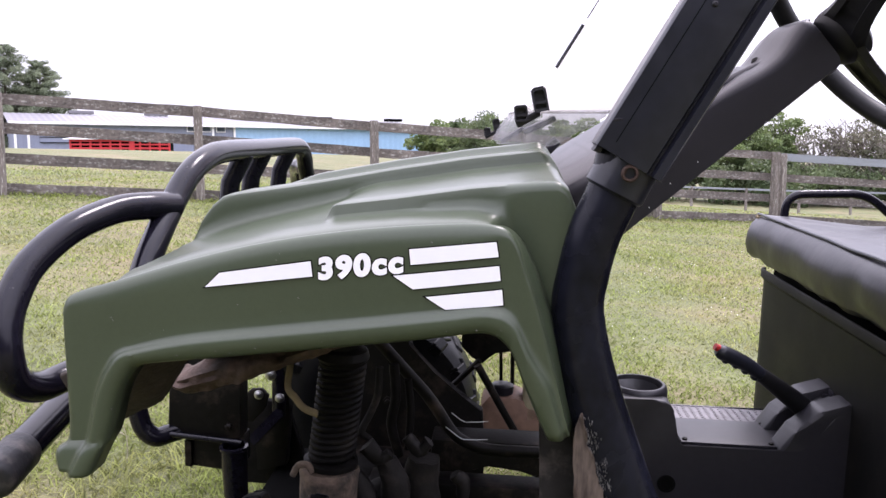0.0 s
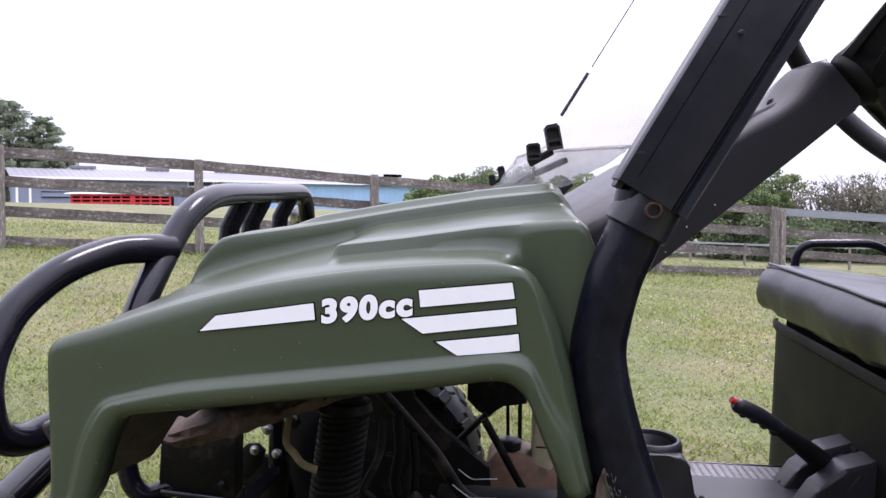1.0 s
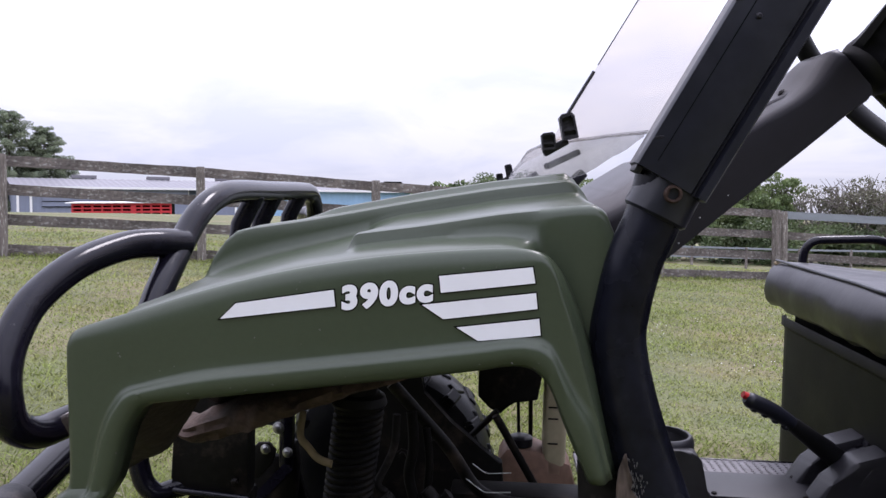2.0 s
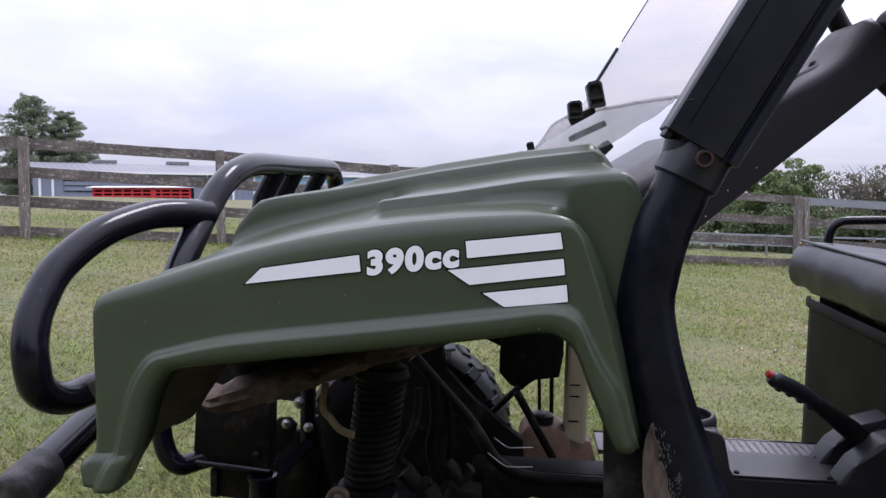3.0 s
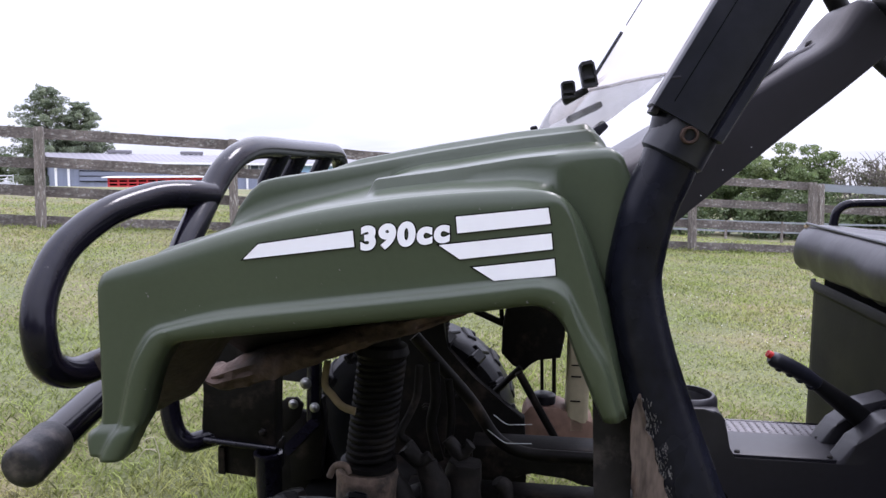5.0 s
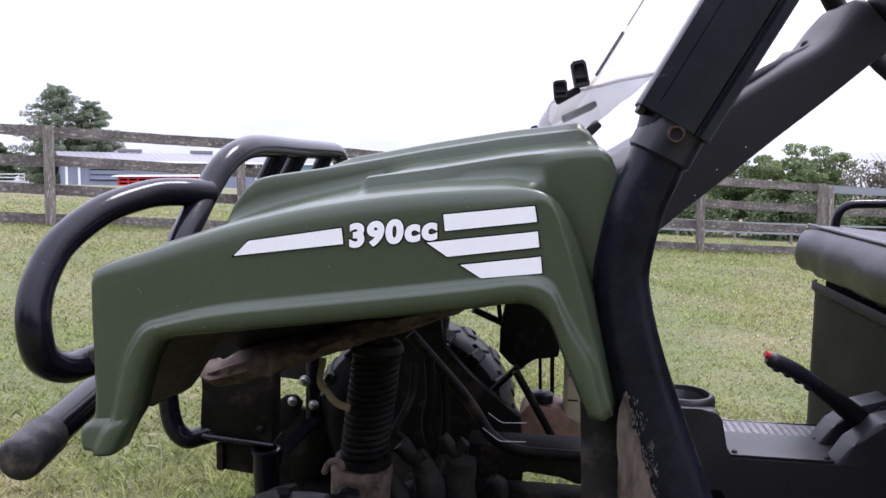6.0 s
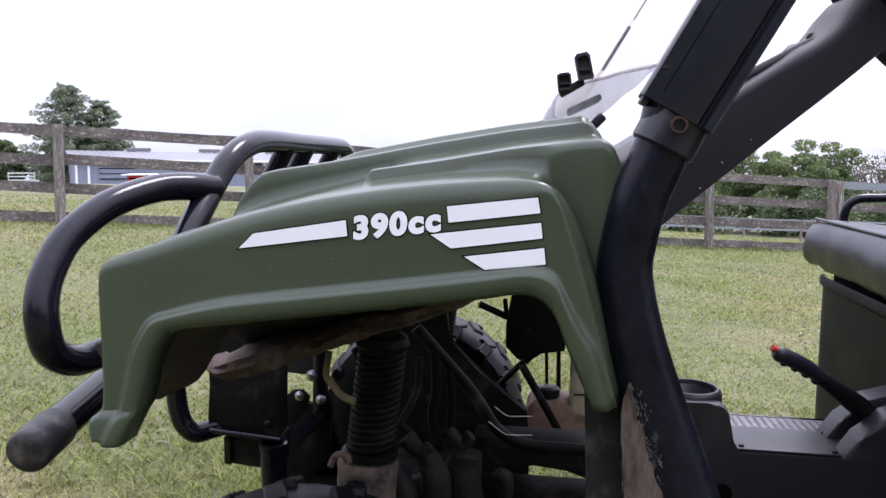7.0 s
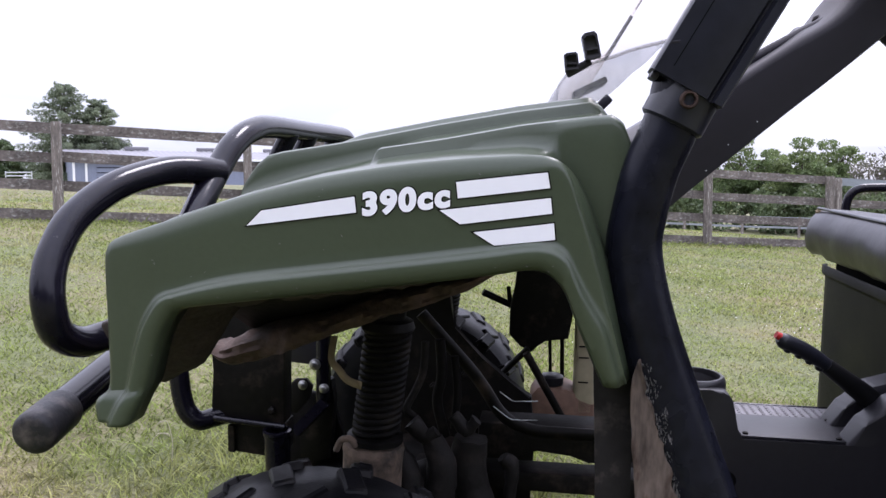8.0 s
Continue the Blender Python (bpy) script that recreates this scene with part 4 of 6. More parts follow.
# suspension and chassis
def shock(v0, s):
    f = (lambda v: v) if not s else (lambda v: 2 * MID - v)
    bm = bmesh.new()
    lathe(bm, [(0.044, 0), (0.049, 0.008), (0.0495, 0.085), (0.051, 0.092), (0.048, 0.100), (0.04, 0.102)], (-0.211, f(v0), 0.372), (0.03, 0, 1), 28)
    # the far shock's shade is put into its colour by the darker material
    body = part("shock_absorber", bm, GRIME_SHADE if s else MUD, utv, "muddy shock absorber with a black coil spring")
    bm = bmesh.new()
    lathe(bm, [(0.036, 0), (0.046, 0.003), (0.046, 0.011), (0.036, 0.014)], (-0.206, f(v0), 0.474), (0.05, 0, 1), 28)
    part("spring_cup", bm, DARK_METAL, body)
    bm = bmesh.new()
    sweep(bm, [(-0.205, f(v0), 0.478), (-0.186, f(v0), 0.70)], 0.030, 20)
    part("piston_sleeve", bm, SPRING, body)
    bm = bmesh.new()
    turns = 16
    helix = []
    for k in range(turns * 16 + 1):
        a = 2 * math.pi * k / 16
        h = k / (turns * 16)
        helix.append((-0.205 + 0.02 * h + 0.0345 * math.cos(a), f(v0) + 0.0345 * math.sin(a), 0.488 + 0.172 * h))
    sweep(bm, helix, 0.0058, 8)
    part("coil_spring", bm, SPRING, body, "dirty black coil spring")
    bm = bmesh.new()
    lathe(bm, [(0.040, 0), (0.044, 0.006), (0.040, 0.018), (0.03, 0.022)], (-0.186, f(v0), 0.660), (0.03, 0, 1), 24)
    part("spring_seat", bm, DARK_METAL, body)
    if not s:
        bm = bmesh.new()
        sweep(bm, spline([(-0.262, 0.405, 0.468), (-0.252, 0.402, 0.487), (-0.236, 0.40, 0.490), (-0.228, 0.40, 0.478)], 5), 0.0055, 10)
        part("brake_line_clip", bm, MUD, body, "mud-stained wire clip")


shock(0.44, 0)
shock(0.44, 1)
for s in (0, 1):
    f = (lambda v: v) if not s else (lambda v: 2 * MID - v)
    bm = bmesh.new()
    for k, (u, w) in enumerate(((-0.30, 0.25), (-0.12, 0.25))):
        sweep(bm, rounded([(u, f(0.70), w + 0.02), (u + 0.04 * (1 - 2 * k), f(0.50), w), (-0.22, f(0.40), w - 0.01)], 0.05), 0.018, 12)
    part("control_arm", bm, DARK_METAL, utv, "black tubular lower control arm")
    bm = bmesh.new()
    sweep(bm, [(-0.20, f(0.74), 0.31), (-0.22, f(0.64), 0.30)], 0.040, 18)
    sweep(bm, [(-0.22, f(0.64), 0.30), (-0.225, f(0.47), 0.285)], 0.014, 12)
    sweep(bm, [(-0.223, f(0.52), 0.288), (-0.225, f(0.43), 0.28)], [0.020, 0.034, 0.044], 18)
    part("drive_shaft", bm, DARK_METAL, utv, "dirty half shaft with rubber boots")
    bm = bmesh.new()
    box(bm, (-0.225, f(0.425), 0.30), (0.09, 0.06, 0.20), bevel=0.015)
    part("steering_knuckle", bm, GRIME_SHADE, utv, "mud-caked steering knuckle")
    # diagonal brace that bends into the lower frame tube
    if s:
        continue
    bm = bmesh.new()
    sweep(bm, rounded([(-0.152, f(0.56), 0.665), (-0.050, f(0.56), 0.556), (-0.004, f(0.56), 0.484), (0.045, f(0.56), 0.464), (0.24, f(0.56), 0.464)], 0.030, 6), 0.0145, 14, flat=(0.7, 1.0))
    part("frame_brace", bm, DARK_METAL, utv, "black bent frame tube")
    bm = bmesh.new()
    plate(bm, [(-0.05, 0.460), (0.26, 0.462), (0.26, 0.405), (0.164, 0.400), (0.150, 0.394), (0.120, 0.412), (0.058, 0.418), (0.03, 0.40), (-0.05, 0.40)], f(0.60), 0.07, 0.005)
    part("frame_rail", bm, DARK_METAL, utv, "dirty black chassis rail")
    bm = bmesh.new()
    box(bm, (0.08, f(0.63), 0.353), (0.5, 0.06, 0.036), bevel=0.005)
    part("lower_rail", bm, DARK_METAL, utv, "dirty black lower chassis rail")
    # wheel-well lining: a dark sheet under the fender and a mud-caked rolled edge below it
    bm = bmesh.new()
    rows = []
    for i in range(61):
        u = -0.47 + 0.57 * i / 60
        top = lerp(u, ((-0.47, 0.735), (-0.40, 0.752), (-0.34, 0.772), (0.0, 0.822), (0.06, 0.838), (0.10, 0.84)))
        low = lerp(u, ((-0.47, 0.618), (-0.44, 0.640), (-0.41, 0.655), (-0.385, 0.690), (-0.36, 0.735), (-0.31, 0.752), (-0.1, 0.778), (0.04, 0.826), (0.10, 0.835)))
        rows.append([(u, 0.10 + 0.15 * q, top + (low - top) * q ** 0.7 + 0.008 * noise.noise((u * 22, q * 4, 3)) + 0.004 * noise.noise((u * 60, q * 9, 8))) for q in (0, 0.15, 0.3, 0.45, 0.6, 0.75, 0.88, 1.0)])
    loft(bm, rows)
    part("inner_fender", bm, MUD_DARK, utv, "dark mud-stained inner fender sheet", solid=0.006)
    bm = bmesh.new()
    rows = []
    for i in range(91):
        k = i / 90
        u = -0.470 + 0.475 * k
        low = lerp(u, ((-0.470, 0.622), (-0.455, 0.604), (-0.441, 0.597), (-0.392, 0.606), (-0.354, 0.615), (-0.297, 0.642), (-0.255, 0.658), (-0.177, 0.688), (-0.105, 0.712), (-0.05, 0.738), (0.005, 0.772)))
        high = lerp(u, ((-0.470, 0.630), (-0.455, 0.630), (-0.416, 0.647), (-0.353, 0.672), (-0.278, 0.685), (-0.204, 0.716), (-0.114, 0.742), (-0.05, 0.765), (0.005, 0.792)))
        mid, half = (low + high) / 2, max((high - low) / 2, 0.004)
        row = []
        for j in range(22):
            a = 2 * math.pi * j / 22
            bump = 1 + 0.30 * noise.noise((u * 20, math.cos(a) * 1.6, math.sin(a) * 1.6)) + 0.16 * noise.noise((u * 55, math.cos(a) * 3, math.sin(a) * 3 + 4))
            row.append((u + 0.004 * math.cos(a * 2), 0.43 + 0.045 * math.cos(a) * bump, mid + half * math.sin(a) * bump + 0.03 * max(0.0, math.cos(a)) * k))
        rows.append(row)
    g = loft(bm, rows, closed=True)
    bm.faces.new(g[0])
    bm.faces.new(g[-1])
    part("lining_edge", bm, MUD_CAKED, utv, "mud-caked lumpy rolled edge of the lining")
    # dark backing sheet: the cavity's shade is put into its colour
    bm = bmesh.new()
    rows = []
    for i in range(41):
        u = -0.42 + 0.46 * i / 40
        rows.append([(u, 0.25, lerp(u, ((-0.42, 0.735), (-0.31, 0.758), (0.04, 0.83)))), (u, 0.36, lerp(u, ((-0.42, 0.70), (-0.31, 0.72), (0.04, 0.81)))), (u, 0.47, lerp(u, ((-0.42, 0.645), (-0.28, 0.685), (-0.11, 0.742), (0.04, 0.80))))])
    loft(bm, rows)
    part("lining_shade_sheet", bm, GRIME_SHADE, utv, "near-black sheet standing for the shade above the wheel", solid=0.004)
    # mud flap and the worn pillar foot
    bm = bmesh.new()
    plate(bm, [(0.119, 0.716), (0.162, 0.716), (0.166, 0.60), (0.172, 0.33), (0.136, 0.33), (0.126, 0.585)], f(0.105), 0.006 if not s else -0.006, 0.002)
    part("mud_flap", bm, DUSTY, utv, "thin dark dusty mud flap")

for u0, w0, du, dw, v0, dv in ((-0.165, 0.55, 0.09, 0.20, 0.78, 0.12),):
    bm = bmesh.new()
    box(bm, (u0, v0, w0 - 0.26), (0.18, 0.20, 0.16), bevel=0.05, seg=3)
    sweep(bm, [(u0 - 0.02, v0 - 0.12, w0 - 0.26), (u0 - 0.02, v0 + 0.22, w0 - 0.26)], 0.05, 18)
    part("differential", bm, DARK_METAL, utv, "oily front differential casing")

bm = bmesh.new()
plate(bm, [(-0.598, 0.60), (-0.590, 0.50), (-0.596, 0.43), (-0.590, 0.398), (-0.445, 0.400), (-0.442, 0.64), (-0.58, 0.64)], 0.68, 0.05, 0.004)
radiator = part("radiator_box", bm, DARK_METAL, utv, "flat black radiator mounting box")
bm = bmesh.new()
plate(bm, [(-0.567, 0.390), (-0.567, 0.332), (-0.552, 0.330), (-0.488, 0.322), (-0.45, 0.330), (-0.45, 0.395)], 0.70, 0.06, 0.006)
plate(bm, [(-0.567, 0.388), (-0.567, 0.332), (-0.553, 0.330), (-0.553, 0.386)], 0.69, 0.012, 0.002)
part("lower_bracket", bm, DARK_METAL, radiator)
bm = bmesh.new()
sweep(bm, [(-0.600, 0.672, 0.409), (-0.44, 0.672, 0.398)], 0.0065, 12)
part("mounting_bar", bm, BLACK_PAINT, radiator)
for u, w in ((-0.468, 0.429), (-0.56, 0.56)):
    bm = bmesh.new()
    lathe(bm, [(0.008, 0), (0.008, 0.006), (0.004, 0.009)], (u, 0.679, w), (0, -1, 0), 6)
    part("bolt", bm, DARK_METAL, radiator)
bm = bmesh.new()
lathe(bm, [(0.024, -0.10), (0.026, -0.004), (0.0285, -0.002), (0.0285, 0.004), (0.022, 0.005), (0.021, -0.02)], (-0.452, 0.66, 0.392), (-0.03, 0, 1), 22)
part("tow_sleeve", bm, BLACK_PAINT, utv, "black round receiver sleeve")
bm = bmesh.new()
sweep(bm, spline([(-0.69, 0.64, 0.62), (-0.675, 0.65, 0.58), (-0.658, 0.66, 0.535), (-0.652, 0.66, 0.489), (-0.648, 0.66, 0.455), (-0.637, 0.66, 0.422), (-0.616, 0.665, 0.403), (-0.596, 0.682, 0.404), (-0.570, 0.70, 0.408), (-0.53, 0.715, 0.412)], 6), 0.0195)
part("lower_loop", bm, BLACK_PAINT, bull_bar)
bm = bmesh.new()
sweep(bm, [(-0.440, 0.95, 0.66), (-0.443, 0.95, 0.36)], 0.0175, 16)
bracket = part("steering_bracket", bm, BLACK_PAINT, utv, "black bracket with steel bolts")
bm = bmesh.new()
plate(bm, [(-0.532, 0.385), (-0.515, 0.405), (-0.503, 0.417), (-0.478, 0.419), (-0.462, 0.402), (-0.470, 0.372), (-0.50, 0.335), (-0.532, 0.335)], 0.93, 0.010, 0.003)
part("bolt_plate", bm, DARK_METAL, bracket)
bm = bmesh.new()
a, b = Vector((-0.4935, 0.90, 0.300)), Vector((-0.4295, 0.92, 0.369))
sweep(bm, [a, b], 0.0165, 4, flat=(1.0, 1.0))
part("brace_bar", bm, BLACK_PAINT, bracket, "square black brace bar")
bm = bmesh.new()
plate(bm, [(-0.455, 0.415), (-0.425, 0.412), (-0.418, 0.36), (-0.428, 0.22), (-0.50, 0.20), (-0.505, 0.29), (-0.47, 0.33)], 0.955, 0.03, 0.004)
part("side_plate", bm, DARK_METAL, bracket)
for u, w, r in ((-0.4567, 0.4531, 0.0135), (-0.4857, 0.4034, 0.0115), (-0.4356, 0.3976, 0.0115)):
    bm = bmesh.new()
    lathe(bm, [(r, 0), (r, 0.003), (r * 0.62, 0.005), (r * 0.62, 0.012), (r * 0.25, 0.014)], (u, 0.932, w), (0, -1, 0), 14)
    part("bolt", bm, STEEL, bracket, "bare steel bolt")
# added near-black sheet that keeps ground light out of the wheel well
bm = bmesh.new()
prism(bm, [(-0.46, 0.55), (0.0, 0.55), (0.0, 1.10), (-0.46, 1.10)], ((0, 0, 0.195), (1, 0, 0), (0, 1, 0)), (0, 0, 1), 0.006, 0.002)
part("well_shade_plate", bm, DARK_GAP, utv, "near-black sheet added under the front axle to darken the wheel well", smooth=False)

# black plate added for the chassis, to block light from the far side
bm = bmesh.new()
plate(bm, [(-0.30, 0.10), (0.04, 0.10), (0.05, 0.355), (0.042, 0.46), (-0.003, 0.485), (-0.061, 0.538), (-0.118, 0.592), (-0.125, 0.66), (-0.20, 0.66), (-0.25, 0.615), (-0.278, 0.575), (-0.285, 0.48), (-0.30, 0.40)], 0.76, 0.025, 0.004)
part("chassis_block_plate", bm, DARK_METAL, utv, "black chassis plate added to block far light from the wheel well")
for pts, r, mat, label in (
    ([(-0.134, 0.50, 0.63), (-0.137, 0.50, 0.58), (-0.1486, 0.50, 0.547), (-0.163, 0.49, 0.515), (-0.150, 0.50, 0.497)], 0.0065, DUSTY, "dusty curved rubber hose"),
    ([(-0.112, 0.52, 0.63), (-0.108, 0.52, 0.57), (-0.115, 0.52, 0.52), (-0.10, 0.52, 0.46)], 0.009, SPRING, "dirty black rubber brake hose"),
    ([(-0.088, 0.53, 0.60), (-0.082, 0.53, 0.54), (-0.086, 0.53, 0.47)], 0.007, SPRING, "dirty black rubber brake hose"),
):
    bm = bmesh.new()
    sweep(bm, spline(pts, 6), r, 10)
    part("brake_hose", bm, mat, utv, label)
# knuckle castings beside the spring, splashed with mud
for pts, rr, mat in (
    ([(-0.150, 0.47, 0.50), (-0.128, 0.47, 0.478), (-0.108, 0.47, 0.488)], [0.016, 0.014, 0.010], GRIME_SHADE),
    ([(-0.175, 0.46, 0.455), (-0.150, 0.46, 0.400), (-0.148, 0.46, 0.33)], [0.016, 0.022, 0.026], GRIME_SHADE),
    ([(-0.118, 0.48, 0.470), (-0.100, 0.48, 0.42), (-0.108, 0.48, 0.34)], [0.018, 0.026, 0.028], GRIME_SHADE),
    ([(-0.055, 0.52, 0.46), (-0.06, 0.52, 0.40), (-0.04, 0.52, 0.34)], [0.030, 0.034, 0.030], GRIME_SHADE),
    ([(0.0, 0.545, 0.42), (0.015, 0.545, 0.40), (0.012, 0.545, 0.34)], [0.012, 0.014, 0.010], GRIME_SHADE),
    ([(-0.085, 0.50, 0.505), (-0.062, 0.50, 0.482), (-0.045, 0.50, 0.50)], [0.010, 0.013, 0.009], GRIME_SHADE),
):
    bm = bmesh.new()
    path = spline(pts, 6)
    sweep(bm, path, [float(np.interp(k / (len(path) - 1), (0, 0.5, 1), rr)) for k in range(len(path))], 14)
    for v in bm.verts:
        v.co += Vector((noise.noise(v.co * 60), noise.noise(v.co * 60 + Vector((5, 0, 0))), noise.noise(v.co * 60 + Vector((9, 0, 0))))) * 0.004
    part("knuckle_casting", bm, mat, utv, "mud-splashed cast steering part")
for u, w in ((-0.155, 0.47), (-0.22, 0.55), (-0.09, 0.50), (-0.05, 0.40)):
    bm = bmesh.new()
    lathe(bm, [(0.011, -0.002), (0.011, 0.004), (0.007, 0.006), (0.007, 0.012), (0.003, 0.014)], (u, 0.76, w), (0, -1, 0), 6)
    part("tower_bolt", bm, DARK_METAL, utv, "dirty hexagon bolt")
bm = bmesh.new()
plate(bm, [(-0.575, 0.50), (-0.46, 0.50), (-0.46, 0.418), (-0.575, 0.425)], 1.04, 0.02, 0.003)
part("guard_plate", bm, BLACK_PLASTIC, utv, "dark blue-black guard plate")
# bracket outline widened as a dark fill over the light patch behind it
bm = bmesh.new()
plate(bm, [(-0.56, 0.15), (-0.375, 0.15), (-0.40, 0.24), (-0.425, 0.33), (-0.44, 0.36), (-0.50, 0.37), (-0.55, 0.34)], 0.99, 0.02, 0.004)
part("skid_bracket", bm, SPRING, utv, "black skid plate bracket widened as a dark fill")
for pts, r in (([(-0.17, 0.48, 0.36), (-0.12, 0.52, 0.39), (-0.06, 0.58, 0.36)], [0.034, 0.030, 0.026]),):
    bm = bmesh.new()
    path = spline(pts, 5)
    sweep(bm, path, [float(np.interp(k / (len(path) - 1), np.linspace(0, 1, len(r)), r)) for k in range(len(path))], 14)
    part("steering_link", bm, GRIME_SHADE, utv, "mud-stained cast steering link")
# tan strap hanging in the wheel well
bm = bmesh.new()
path = spline([(-0.277, 0.45, 0.644), (-0.276, 0.43, 0.611), (-0.261, 0.42, 0.597), (-0.244, 0.41, 0.584), (-0.219, 0.40, 0.579)], 6)
rows = []
for i, p in enumerate(path):
    d = (path[min(i + 1, len(path) - 1)] - path[max(i - 1, 0)]).normalized()
    nn = Vector((d.z, 0, -d.x)) * 0.0065
    rows.append([p + nn, p - nn])
loft(bm, rows)
part("strap", bm, TAN, utv, "loose tan strap end", solid=0.002)

# under-dash box, reservoir and rods
bm = bmesh.new()
plate(bm, [(-0.002, 0.72), (0.12, 0.71), (0.122, 0.60), (0.1145, 0.549), (0.063, 0.546), (0.036, 0.5155), (0.012, 0.528), (-0.0126, 0.553), (-0.0125, 0.60), (-0.010, 0.63), (0.001, 0.662)], 0.90, 0.12, 0.004)
part("electrics_box", bm, DARK_METAL, utv, "black box under the dashboard")
for (u0, w0), (u1, w1), v, r in (((0.075, 0.55), (0.080, 0.43), 1.0, 0.004), ((0.103, 0.55), (0.108, 0.40), 1.0, 0.005), ((0.026, 0.525), (0.122, 0.355), 0.86, 0.0085), ((-0.073, 0.641), (-0.005, 0.608), 0.92, 0.0075), ((-0.017, 0.655), (-0.014, 0.620), 0.91, 0.005), ((0.03, 0.53), (-0.05, 0.44), 0.88, 0.007)):
    bm = bmesh.new()
    sweep(bm, [(u0, v, w0), (u1, v + 0.02, w1)], r, 10)
    part("control_rod", bm, DARK_METAL, utv, "thin black control rod")
bm = bmesh.new()
plate(bm, [(0.030, 0.33), (0.036, 0.412), (0.052, 0.434), (0.115, 0.432), (0.19, 0.405), (0.21, 0.33)], 0.92, 0.10, 0.012)
tank = part("fluid_tank", bm, BROWN_TANK, utv, "stained brown plastic fluid tank with a black cap")
bm = bmesh.new()
lathe(bm, [(0.026, 0), (0.027, 0.004), (0.027, 0.018), (0.022, 0.021), (0.008, 0.022)], (0.082, 0.95, 0.434), (0, 0, 1), 20)
part("tank_cap", bm, BLACK_PLASTIC, tank, "ribbed black cap")
bm = bmesh.new()
for k in range(2):
    sweep(bm, spline([(-0.0195 + 0.010 * k, 0.538, 0.512 + 0.027 * k), (0.008 + 0.004 * k, 0.538, 0.4925 + 0.032 * k), (0.022 + 0.006 * k, 0.538, 0.4905 + 0.0335 * k), (0.056, 0.545, 0.4895 + 0.034 * k)], 10), 0.0008, 8)
part("brake_line", bm, GATE, utv, "thin shiny brake lines")
bm = bmesh.new()
box(bm, (0.155, 0.95, 0.50), (0.05, 0.06, 0.26), bevel=0.012, seg=3)
bottle = part("washer_bottle", bm, PALE, utv, "yellowed plastic bottle with dark tick marks")
for k, w in enumerate((0.53, 0.505, 0.45)):
    bm = bmesh.new()
    box(bm, (0.15, 0.9185, w), (0.022, 0.002, 0.003))
    part("tick_mark", bm, DARK_METAL, bottle)

# ---- cab ----
bm = bmesh.new()
PILLAR = [(0.203, 0.10, 1.05), (0.190, 0.10, 0.985), (0.171, 0.10, 0.935), (0.160, 0.10, 0.884), (0.157, 0.10, 0.842), (0.171, 0.10, 0.773), (0.199, 0.10, 0.690), (0.228, 0.10, 0.614), (0.254, 0.10, 0.545), (0.304, 0.10, 0.36)]
PILLAR_R = (0.031, 0.030, 0.030, 0.030, 0.0305, 0.033, 0.035, 0.036, 0.036, 0.036)
path = spline(PILLAR, 6)
sweep(bm, path, [float(np.interp(k * 9 / (len(path) - 1), range(10), PILLAR_R)) for k in range(len(path))], 32)
pillar = part("front_pillar", bm, PILLAR_PAINT, utv, "curved black steel front roll-cage pillar")
bm = bmesh.new()
sweep(bm, spline([(u, 2 * MID - v, w) for u, v, w in PILLAR[2:]], 6), 0.034, 20)
part("front_pillar", bm, PILLAR_PAINT, utv, "curved black steel front roll-cage pillar")
WORN_L = ((0.33, 0.200), (0.50, 0.178), (0.566, 0.1690), (0.638, 0.1615), (0.665, 0.1595), (0.694, 0.1575), (0.712, 0.1595), (0.732, 0.1645))
WORN_R = ((0.33, 0.275), (0.50, 0.236), (0.579, 0.2126), (0.615, 0.2035), (0.648, 0.1900), (0.686, 0.1785), (0.716, 0.1690), (0.732, 0.1660))
AXIS = ((0.36, 0.304), (0.545, 0.254), (0.614, 0.228), (0.69, 0.199), (0.773, 0.171), (0.842, 0.157))


def on_pillar(u, w, lift):
    """A place on the near face of the pillar foot, or on the flange beside it."""
    x = u - lerp(w, AXIS)
    return Vector((u, 0.10 - max(max(0.0358 ** 2 - x * x, 0.0) ** 0.5, 0.026) - lift, w))


bm = bmesh.new()
rows = []
for k in range(61):
    w = 0.732 - 0.40 * k / 60
    lo = lerp(w, WORN_L) + 0.002 * noise.noise((w * 50, 7, 0))
    hi = max(lerp(w, WORN_R) + (0.006 * noise.noise((w * 60, 2, 0)) + 0.004 * noise.noise((w * 190, 5, 0))) * min(1, k / 6), lo + 0.0008)
    rows.append([on_pillar(lo + (hi - lo) * j / 12, w, 0.0012) for j in range(13)])
loft(bm, rows)
part("worn_edge", bm, WORN, pillar, "brown worn muddy edge of the pillar foot", solid=0.0016, flip=0)
# flakes of bare primer along the worn edge
rng = random.Random(21)
bm = bmesh.new()
for k in range(900):
    w = rng.uniform(0.50, 0.728)
    near = rng.random() < 0.62
    u = lerp(w, WORN_R) + (rng.gauss(0.001, 0.0022) if near else 0.010 + 0.004 * noise.noise((w * 30, 1, 3)) + rng.gauss(0, 0.0022))
    if not near and not 0.64 < w < 0.725:
        continue
    if noise.noise((w * 55, u * 60, 2)) < -0.08:
        continue
    size = rng.uniform(0.00018, 0.00055)
    box(bm, on_pillar(u, w, 0.0006), (size, 0.0010, size * rng.uniform(2, 9)), rot=(0, rng.uniform(-20, 2), 0))
tagged(part("paint_flakes", bm, PRIMER, pillar, "", smooth=False), "pale flaked paint chips", kind="stuff")
